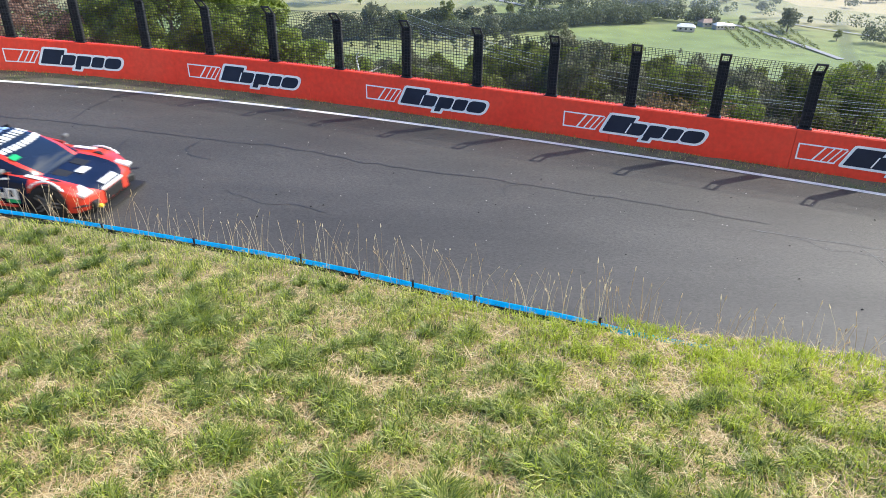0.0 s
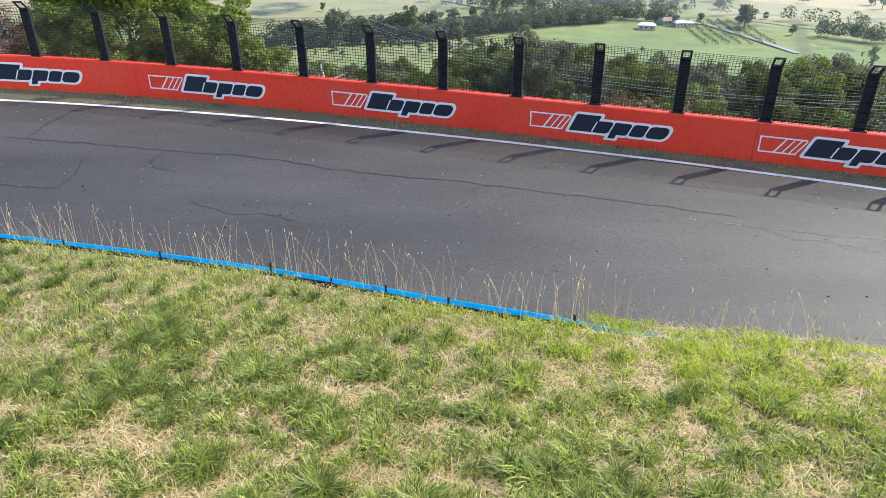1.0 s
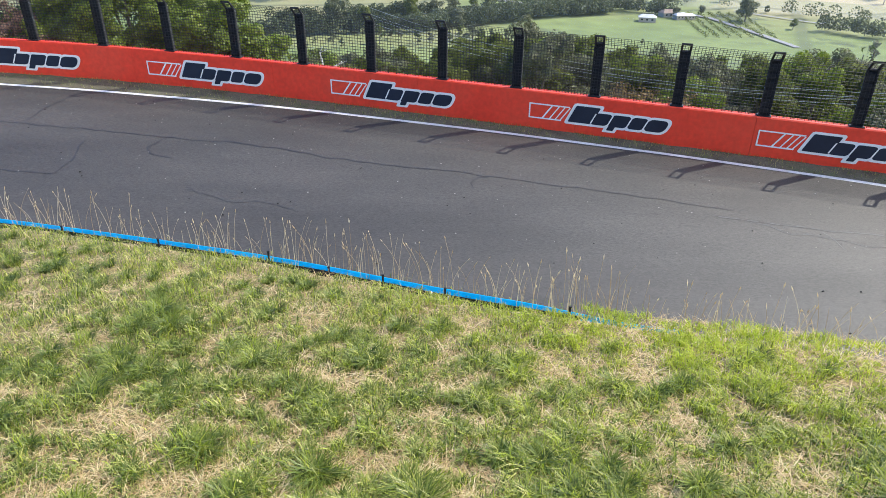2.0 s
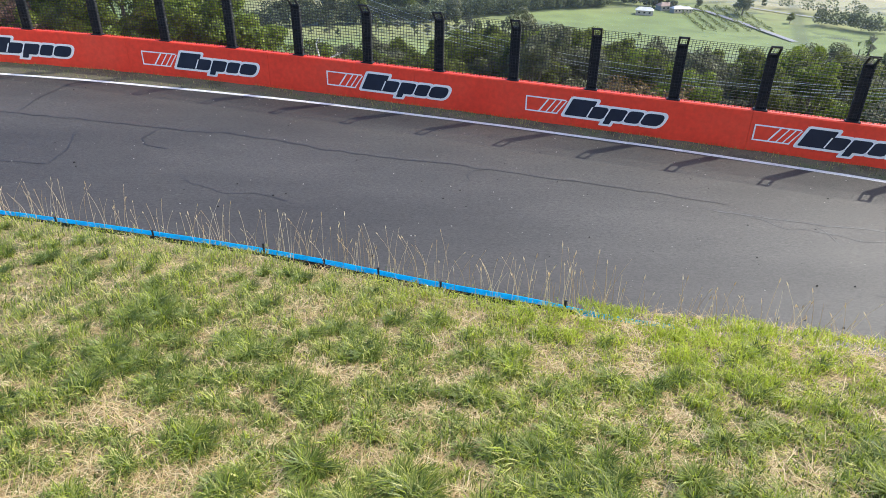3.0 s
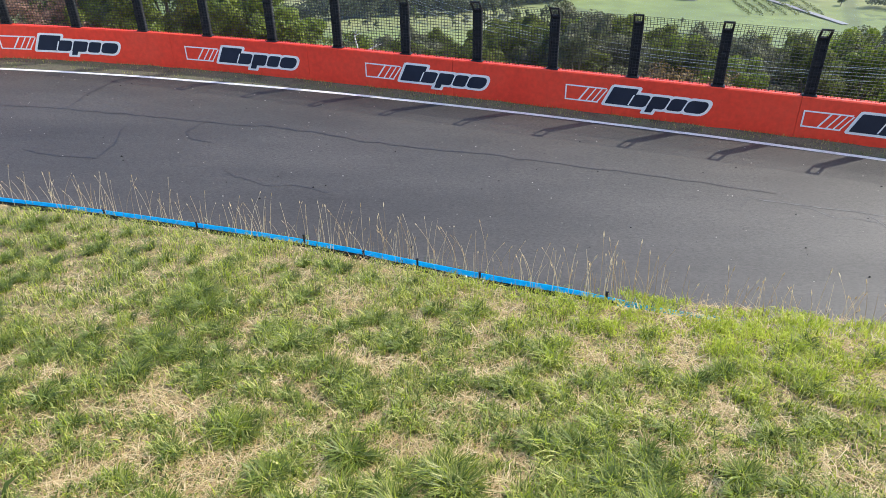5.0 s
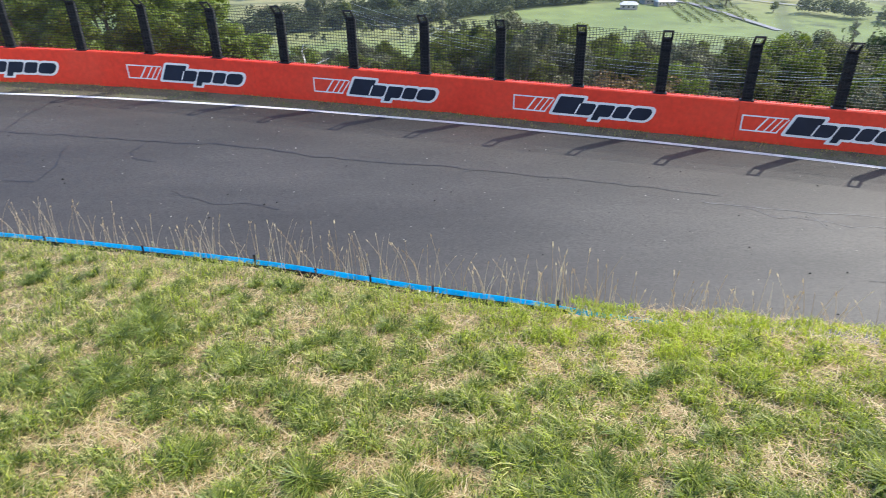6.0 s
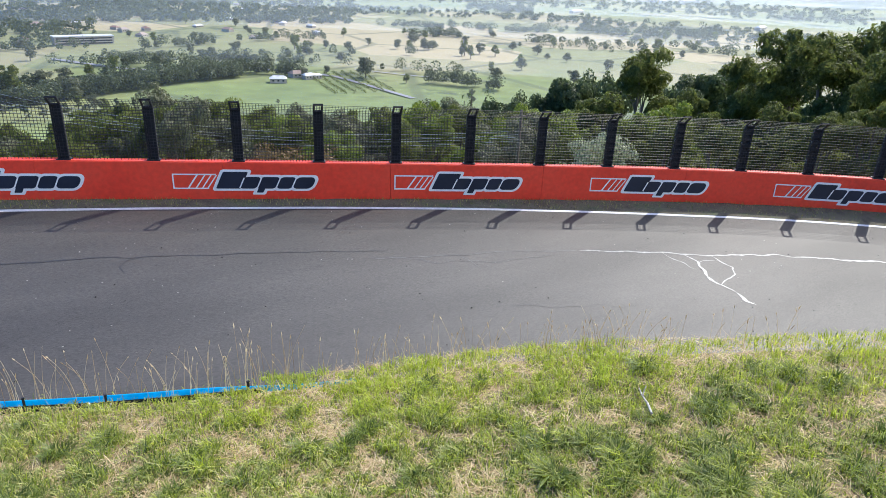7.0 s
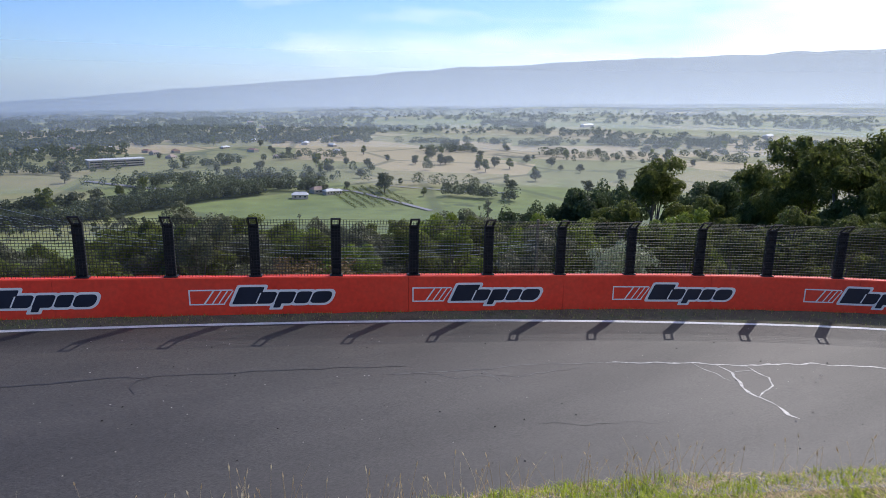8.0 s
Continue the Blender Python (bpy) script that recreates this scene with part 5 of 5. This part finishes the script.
# ---- the race car: x forward, y left, z up, on its wheels' ground ----
C_RED = mat("car_red", [(0.62, 0.035, 0.015), (0.7, 0.05, 0.02)], 1.5, 0.28, fine=0.04, coat=1.0)
C_NAVY = mat("car_navy", [(0.006, 0.009, 0.022), (0.012, 0.017, 0.04)], 1.5, 0.22, fine=0.05, spec=0.3)
C_BLUE = mat("car_blue", [(0.02, 0.06, 0.28), (0.03, 0.1, 0.4)], 1.5, 0.3, fine=0.05, coat=1.0)
C_WHITE = mat("car_white", [(0.75, 0.75, 0.76), (0.84, 0.84, 0.85)], 1.5, 0.35, fine=0.04, coat=0.6)
C_GREEN = mat("car_green", [(0.01, 0.3, 0.1), (0.02, 0.42, 0.16)], 1.5, 0.4, fine=0.04)
C_YELLOW = mat("car_yellow", [(0.8, 0.5, 0.02), (0.9, 0.65, 0.05)], 1.5, 0.4, fine=0.04)
C_CARBON = mat("car_carbon", [(0.012, 0.012, 0.013), (0.03, 0.03, 0.032)], 30, 0.55, fine=0.2, spec=0.25)
C_GREY = mat("car_grey", [(0.12, 0.12, 0.125), (0.17, 0.17, 0.175)], 2, 0.6, fine=0.05, spec=0.25)
C_TYRE = mat("car_tyre", [(0.012, 0.012, 0.012), (0.024, 0.023, 0.022)], 8, 0.85, fine=0.2)
C_GLASS = mat("car_glass", [(0.01, 0.016, 0.03), (0.016, 0.024, 0.045)], 1, 0.06, fine=0)
C_LAMP = mat("car_lamp", [(0.75, 0.78, 0.8), (0.9, 0.9, 0.9)], 1, 0.1, fine=0, coat=1.0)


def loft(bm, rows, cap=True):
    rings = [[bm.verts.new(p) for p in r] for r in rows]
    faces = []
    for i, (a, b) in enumerate(zip(rings, rings[1:])):
        for j in range(len(a) - 1):
            faces.append((i, j, bm.faces.new((a[j], a[j + 1], b[j + 1], b[j]))))
    if cap:
        bm.faces.new(rings[0])
        bm.faces.new(rings[-1][::-1])
    return faces


# x, half width, floor, shoulder height, deck height
HULL = [(2.038, 0.55, 0.16, 0.40, 0.42), (1.975, 0.76, 0.11, 0.50, 0.50), (1.85, 0.93, 0.09, 0.58, 0.56), (1.655, 0.975, 0.08, 0.69, 0.60), (1.343, 0.99, 0.08, 0.75, 0.65), (0.95, 0.97, 0.08, 0.75, 0.70), (0.55, 0.935, 0.08, 0.78, 0.76), (0.0, 0.93, 0.08, 0.81, 0.80), (-0.5, 0.94, 0.08, 0.85, 0.83), (-0.9, 0.98, 0.08, 0.90, 0.87), (-1.35, 1.0, 0.10, 0.92, 0.88), (-1.6, 0.97, 0.14, 0.89, 0.87), (-1.77, 0.92, 0.26, 0.86, 0.86), (-1.85, 0.84, 0.34, 0.80, 0.82)]
CABIN = [(1.02, 0.70, 0.70, 0.55, 0.705), (0.62, 0.80, 0.75, 0.62, 0.90), (0.20, 0.82, 0.78, 0.60, 1.08), (-0.15, 0.83, 0.80, 0.59, 1.155), (-0.55, 0.83, 0.82, 0.58, 1.165), (-0.95, 0.80, 0.84, 0.55, 1.12), (-1.4, 0.70, 0.86, 0.48, 1.03), (-1.6, 0.55, 0.86, 0.40, 0.93), (-1.78, 0.45, 0.84, 0.34, 0.865)]


def build_car():
    car = tagged(new("race_car"), "red and navy racing coupe with big rear wing", "car")
    bm = bmesh.new()
    rows = []
    for x, w, z0, zs, zd in HULL:
        half = [(w * 0.9, z0), (w, z0 + 0.1), (w * 1.005, z0 + (zs - z0) * 0.55), (w * 0.985, zs - 0.09), (w * 0.9, zs), (w * 0.62, zd + (zs - zd) * 0.35), (w * 0.3, zd), (0, zd + 0.005)]
        rows.append([(x, y, z) for y, z in half] + [(x, -y, z) for y, z in half[-2::-1]])
    fs = loft(bm, rows)
    bmesh.ops.recalc_face_normals(bm, faces=bm.faces)
    bm.faces.ensure_lookup_table()
    for i, j, fc in fs:
        jj = min(j, 13 - j)
        x = (HULL[i][0] + HULL[i + 1][0]) / 2
        k = 0
        if jj <= 3 and -0.95 < x < 0.95:
            k = 1
        if jj >= 5 and 0.5 < x < 2.1:
            k = 1
        if jj >= 5 and x < -0.6:
            k = 1
        if jj == 0 and x < 2.1:
            k = 2
        fc.material_index = k
        fc.smooth = True
    me = bpy.data.meshes.new("body")
    bm.to_mesh(me)
    bm.free()
    for m in (C_RED, C_NAVY, C_CARBON):
        me.materials.append(m)
    part("body", me, None, car, "red body with navy doors and bonnet")
    bm = bmesh.new()
    rows = []
    for x, wb, zb, wt, zt in CABIN:
        half = [(wb, zb), (wb * 0.97, zb + (zt - zb) * 0.3), (wt * 1.06, zb + (zt - zb) * 0.82), (wt * 0.9, zt - 0.012), (wt * 0.45, zt), (0, zt + 0.006)]
        rows.append([(x, y, z) for y, z in half] + [(x, -y, z) for y, z in half[-2::-1]])
    fs = loft(bm, rows)
    bmesh.ops.recalc_face_normals(bm, faces=bm.faces)
    for i, j, fc in fs:
        jj = min(j, 9 - j)
        x = (CABIN[i][0] + CABIN[i + 1][0]) / 2
        k = 0
        if i in (0, 1, 2) and jj >= 3 and x > 0.0:
            k = 0
        elif jj == 1 and -0.75 < x < 0.4:
            k = 0
        elif jj == 2:
            k = 1 if x > -0.75 else 0
        elif jj >= 3:
            k = 2 if x > -1.0 else 0
        elif jj == 0:
            k = 3
        else:
            k = 3
        fc.material_index = k
        fc.smooth = True
    me = bpy.data.meshes.new("cabin")
    bm.to_mesh(me)
    bm.free()
    for m in (C_GLASS, C_RED, C_NAVY, C_NAVY):
        me.materials.append(m)
    part("cabin", me, None, car, "dark glass cabin with navy roof and red roof rails")

    def plates(name, items, material, label=""):
        for c, s, t in items:
            bm = bmesh.new()
            box(bm, c, s, Euler([radians(a) for a in t]).to_matrix())
            bmesh.ops.bevel(bm, geom=list(bm.edges), offset=min(s) * 0.2, segments=1, affect="EDGES")
            part(name, bm, material, car, label)

    for sy in (1, -1):
        # black discs over the uncut hull for the shaded arch openings, then wheels
        for x, r in ((1.32, 0.38), (-1.30, 0.385)):
            bm = bmesh.new()
            tube(bm, (x, sy * 0.70, 0.345), (x, sy * (1.0 if x > 0 else 1.008), 0.345), r, r, 28)
            part("arch_shade_disc", bm, C_CARBON, car, "black disc for the shaded opening of the wheel arch")
        plates("side_skirt", [((0.0, sy * 0.965, 0.11), (1.95, 0.10, 0.05), (0, 0, 0))], C_CARBON, "black side skirt")
        plates("sill_stripe", [((-0.1, sy * 0.955, 0.20), (1.5, 0.03, 0.05), (0, 0, 0))], C_RED, "red stripe above the sill")
        # door lettering as plain bars, race number as a bar block
        for i, (x, w, hh) in enumerate(((-0.80, 0.045, 0.23), (-0.70, 0.045, 0.23), (-0.57, 0.11, 0.15), (-0.45, 0.04, 0.23), (-0.37, 0.04, 0.23), (-0.22, 0.045, 0.15), (-0.14, 0.045, 0.15), (-0.05, 0.045, 0.15), (0.07, 0.11, 0.15), (0.2, 0.05, 0.15), (0.33, 0.045, 0.23), (0.41, 0.06, 0.12))):
            plates("letter_bar", [((x, sy * (0.952 + 0.034 * min(1, max(0, (-x - 0.3) / 0.5))), 0.41 + hh / 2 - 0.075), (w, 0.012, hh), (0, 6, 0))], C_WHITE, "white lettering drawn as a plain bar")
        plates("letter_bar", [((-0.75, sy * 0.985, 0.45), (0.1, 0.012, 0.05), (0, 0, 0))], C_WHITE, "white lettering drawn as a plain bar")
        plates("door_wedge", [((-0.25, sy * 0.952, 0.275), (1.25, 0.016, 0.05), (0, 3, 0))], C_RED, "red wedge low on the door")
        plates("door_line", [((0.05, sy * 0.95, 0.60), (0.75, 0.012, 0.022), (0, 9, 0))], C_BLUE, "blue line across the door")
        plates("window_sill", [((0.22, sy * 0.848, 0.845), (0.72, 0.03, 0.06), (0, 7, 0))], C_RED, "red line below the side window")
        plates("side_blade", [((-0.66, sy * 0.91, 0.86), (0.20, 0.05, 0.34), (0, -24, 0))], C_CARBON, "black blade behind the door")
        plates("blade_badge", [((-0.62, sy * 0.942, 0.80), (0.10, 0.012, 0.06), (0, -12, 0)), ((-0.70, sy * 0.942, 0.92), (0.13, 0.012, 0.05), (0, -12, 0))], C_RED, "small red badge on the blade")
        plates("quarter_badge", [((-1.2, sy * 0.93, 0.89), (0.09, 0.06, 0.02), (sy * -24, 0, 0))], C_YELLOW, "small yellow green badge")
        plates("number_panel", [((0.6, sy * 0.957, 0.45), (0.24, 0.012, 0.22), (0, 0, 0))], C_WHITE, "white race number panel")
        plates("number_bar", [((0.6, sy * 0.964, 0.46), (0.07, 0.008, 0.14), (0, 0, 0))], C_NAVY)
        plates("green_panel", [((0.6, sy * 0.957, 0.30), (0.24, 0.012, 0.07), (0, 0, 0))], C_GREEN, "green strip below the number")
        plates("shoulder_flash", [((-0.55, sy * 0.945, 0.66), (0.42, 0.02, 0.07), (0, 18, 0)), ((0.28, sy * 0.93, 0.70), (0.6, 0.02, 0.035), (0, -8, 0))], C_WHITE, "white flash on the door shoulder")
        plates("intake", [((-0.72, sy * 0.93, 0.76), (0.26, 0.05, 0.16), (0, 14, 0))], C_CARBON, "black side intake")
        for x0, r0, y0 in ((1.32, 0.425, 0.965), (-1.30, 0.435, 0.985)):
            bm = bmesh.new()
            for i in range(7):
                a = radians(48 + 14 * i)
                box(bm, (x0 + math.cos(a) * r0, sy * (y0 - 0.03 * max(0, math.sin(a) - 0.8) * 5), 0.345 + math.sin(a) * r0), (0.03, 0.03, 0.112), Matrix.Rotation(-a, 3, "Y"))
            part("arch_stripe", bm, C_WHITE, car, "white strip round the wheel arch")
        plates("fender_bar", [((1.05, sy * 0.80, 0.765), (0.42, 0.1, 0.014), (0, 3, sy * 6))], C_WHITE, "white lettering bar on the front wing")
        plates("headlight", [((1.866, sy * 0.74, 0.55), (0.28, 0.24, 0.06), (sy * -8, 17, sy * 12))], C_LAMP, "clear headlight")
        plates("bumper_intake", [((1.991, sy * 0.56, 0.27), (0.12, 0.36, 0.16), (0, 0, sy * -16))], C_CARBON, "black bumper intake")
        plates("dive_plane", [((1.944, sy * 0.93, 0.34), (0.30, 0.10, 0.012), (0, -14, 0))], C_CARBON)
        plates("mirror", [((0.52, sy * 0.99, 0.90), (0.08, 0.14, 0.07), (0, 0, 0))], C_GREY, "grey door mirror")
        plates("mirror_arm", [((0.54, sy * 0.87, 0.85), (0.03, 0.16, 0.025), (sy * 20, 0, 0))], C_CARBON)
        plates("bonnet_vent", [((1.22, sy * 0.30, 0.672), (0.30, 0.26, 0.012), (0, 7, 0))], C_CARBON, "black bonnet vent")
        plates("wing_endplate", [((-1.74, sy * 0.80, 1.10), (0.34, 0.016, 0.2), (0, 0, 0))], C_CARBON, "black wing endplate")
        plates("wing_support", [((-1.50, sy * 0.34, 1.02), (0.07, 0.02, 0.36), (0, -28, 0)), ((-1.64, sy * 0.34, 1.19), (0.24, 0.02, 0.05), (0, 8, 0))], C_CARBON, "swan neck wing support")
        plates("tail_light", [((-1.83, sy * 0.62, 0.72), (0.05, 0.34, 0.07), (0, 0, sy * 8))], mat("tail_red", [(0.3, 0.01, 0.01), (0.4, 0.02, 0.01)], 1, 0.2, fine=0))
    plates("windscreen_bar", [((0.3 - 0.25 * (y * y), y, 1.055), (0.13, 0.085, 0.012), (0, 23, 0)) for y in (-0.5, -0.39, -0.27, -0.16, -0.04, 0.08, 0.2, 0.31, 0.43, 0.52)], C_WHITE, "white windscreen lettering drawn as a bar")
    plates("windscreen_tag", [((0.46, -0.48, 0.975), (0.14, 0.2, 0.012), (0, 22, 0))], C_GREEN)
    plates("roof_bar", [((-0.02, y, 1.143), (0.2, w, 0.012), (0, 9, 0)) for y, w in ((-0.42, 0.08), (-0.3, 0.1), (-0.17, 0.06), (-0.04, 0.12), (0.1, 0.08), (0.22, 0.05), (0.34, 0.1), (0.46, 0.06))], C_WHITE, "white roof lettering drawn as a bar")
    plates("roof_panel", [((-0.3 - 0.15 * k, y, 1.178 - 0.004 * k), (0.1, 0.13, 0.012), (0, 0, 0)) for k in range(3) for y in (-0.36, -0.18, 0, 0.18, 0.36)], mat("car_pale_blue", [(0.2, 0.32, 0.62), (0.32, 0.45, 0.75)], 2, 0.35, fine=0.1), "pale blue roof lettering drawn as a bar")
    plates("roof_edge", [((-0.76, 0, 1.158), (0.06, 0.9, 0.014), (0, -6, 0))], C_RED, "red band across the rear of the roof")
    plates("rear_tag", [((-1.0, -0.42, 1.10), (0.16, 0.12, 0.02), (-14, -10, 0))], C_YELLOW, "yellow tag by the rear window")
    plates("roof_intake", [((-0.85, 0, 1.18), (0.26, 0.26, 0.07), (0, -6, 0))], C_CARBON)
    plates("bonnet_badge", [((1.46, 0, 0.648), (0.16, 0.3, 0.012), (0, 7, 0))], C_WHITE, "white bonnet patch")
    plates("nose_panel", [((1.952, 0, 0.535), (0.12, 0.5, 0.016), (0, 20, 0))], C_WHITE, "white nose panel")
    plates("bumper", [((2.024, 0, 0.44), (0.05, 0.7, 0.05), (0, 0, 0))], C_WHITE, "white bumper bar")
    plates("grille", [((2.038, 0, 0.29), (0.06, 0.62, 0.22), (0, 0, 0))], C_CARBON, "black front grille")
    plates("splitter", [((1.944, 0, 0.075), (0.5, 1.86, 0.022), (0, 0, 0))], C_CARBON, "black front splitter")
    plates("tow_hook", [((2.061, -0.55, 0.20), (0.10, 0.10, 0.05), (0, 0, 0))], C_YELLOW, "yellow tow hook")
    plates("diffuser", [((-1.80, 0, 0.2), (0.35, 1.6, 0.08), (0, -12, 0))], C_CARBON, "black rear diffuser")
    plates("rear_wing", [((-1.74, 0, 1.16), (0.25, 1.58, 0.03), (0, 12, 0))], C_GREY, "grey rear wing plane")
    plates("wing_badge", [((-1.75, y, 1.181), (0.12, 0.26, 0.012), (0, 12, 0)) for y in (-0.62, -0.1, 0.55)], C_CARBON, "black oval badge on the wing")
    plates("deck_letter", [((-1.50, -0.5 + 0.13 * i, 0.965), (0.09, 0.06, 0.012), (0, -22, 0)) for i in range(8)], C_WHITE, "white lettering under the wing drawn as a bar")
    plates("wing_flap", [((-1.87, 0, 1.19), (0.07, 1.58, 0.018), (0, 32, 0))], C_CARBON)
    plates("deck_bar", [((-1.66, 0, 0.905), (0.10, 1.0, 0.03), (0, -8, 0))], C_WHITE)
    bm = bmesh.new()
    tube(bm, (-0.62, 0.25, 1.17), (-0.66, 0.25, 1.42), 0.008, 0.003, 6)
    part("aerial", bm, C_CARBON, car, "thin roof aerial")
    made = []
    for x in (1.32, -1.30):
        for sy in (1, -1):
            wheel = new("wheel")
            wheel.parent = car
            wheel.matrix_basis = pose(x, sy * 0.865, 0.345)
            bm = bmesh.new()
            prof = [(0.235, -0.15), (0.32, -0.155), (0.342, -0.13), (0.345, 0), (0.342, 0.13), (0.32, 0.155), (0.235, 0.15)]
            n = 32
            rings = [[bm.verts.new((r * math.cos(6.2832 * i / n), y, r * math.sin(6.2832 * i / n))) for r, y in prof] for i in range(n)]
            for i in range(n):
                a, b = rings[i], rings[(i + 1) % n]
                for j in range(len(prof) - 1):
                    bm.faces.new((a[j], b[j], b[j + 1], a[j + 1]))
            bmesh.ops.recalc_face_normals(bm, faces=bm.faces)
            part("tyre", bm, C_TYRE, wheel, "black slick tyre", True)
            bm = bmesh.new()
            tube(bm, (0, -0.13 * sy, 0), (0, 0.02 * sy, 0), 0.235, 0.235, 28)
            tube(bm, (0, 0.02 * sy, 0), (0, 0.165 * sy, 0), 0.05, 0.05, 12)
            for i in range(5):
                t = Matrix.Rotation(6.2832 * i / 5, 3, "Y")
                for k in (-0.035, 0.035):
                    box(bm, t @ Vector((0.13, 0.152 * sy, k)), (0.23, 0.03, 0.03), t)
            part("rim", bm, mat("car_rim", [(0.10, 0.10, 0.105), (0.18, 0.18, 0.19)], 3, 0.35, metal=0.4), wheel, "dark five spoke rim")
            made.append((wheel, x, sy))
    return car, made


race_car, wheels = build_car()


def motions():
    """The car passes along the track and goes on round the bend."""
    rows = []
    for t, s, d, turn in ((0.0, 3.62, 7.56, 4.0), (0.1, 6.92, 7.35, 4.5), (0.2, 10.11, 7.01, 4.8), (0.3, 12.94, 6.65, 3.0), (0.4, 15.72, 6.54, -0.8), (0.5, 18.42, 6.66, -2.6), (0.6, 21.4, 6.8, -2.5), (0.7, 24.6, 6.95, -2), (0.8, 27.8, 7.05, -2), (1.0, 34.5, 7.1, -1), (1.5, 51, 7.0, 0), (2.5, 82, 6.8, 0), (3.5, 104, 6.5, 0), (8.0, 104.3, 6.5, 0)):
        p = at(s, d)
        a = math.degrees(heading(s))
        fwd = at(s + 0.5, d) - at(s - 0.5, d)
        pitch = -math.degrees(math.atan2(fwd.z, math.hypot(fwd.x, fwd.y)))
        m = Matrix.Translation(p) @ Matrix.Rotation(radians(a + turn), 4, "Z") @ Matrix.Rotation(radians(pitch), 4, "Y") @ Matrix.Rotation(math.atan(-CROSS), 4, "X")
        rows.append((t, m))
    walk(race_car, rows)
    for wheel, x, sy in wheels:
        walk(wheel, [(t, pose(x, sy * 0.865, 0.345) @ Matrix.Rotation(radians(w), 4, "Y")) for t, w in ((0.0, 0), (0.2, 60), (0.4, 120), (0.6, 180), (0.8, 240), (1.0, 300), (1.2, 340), (8.0, 345))])


motions()
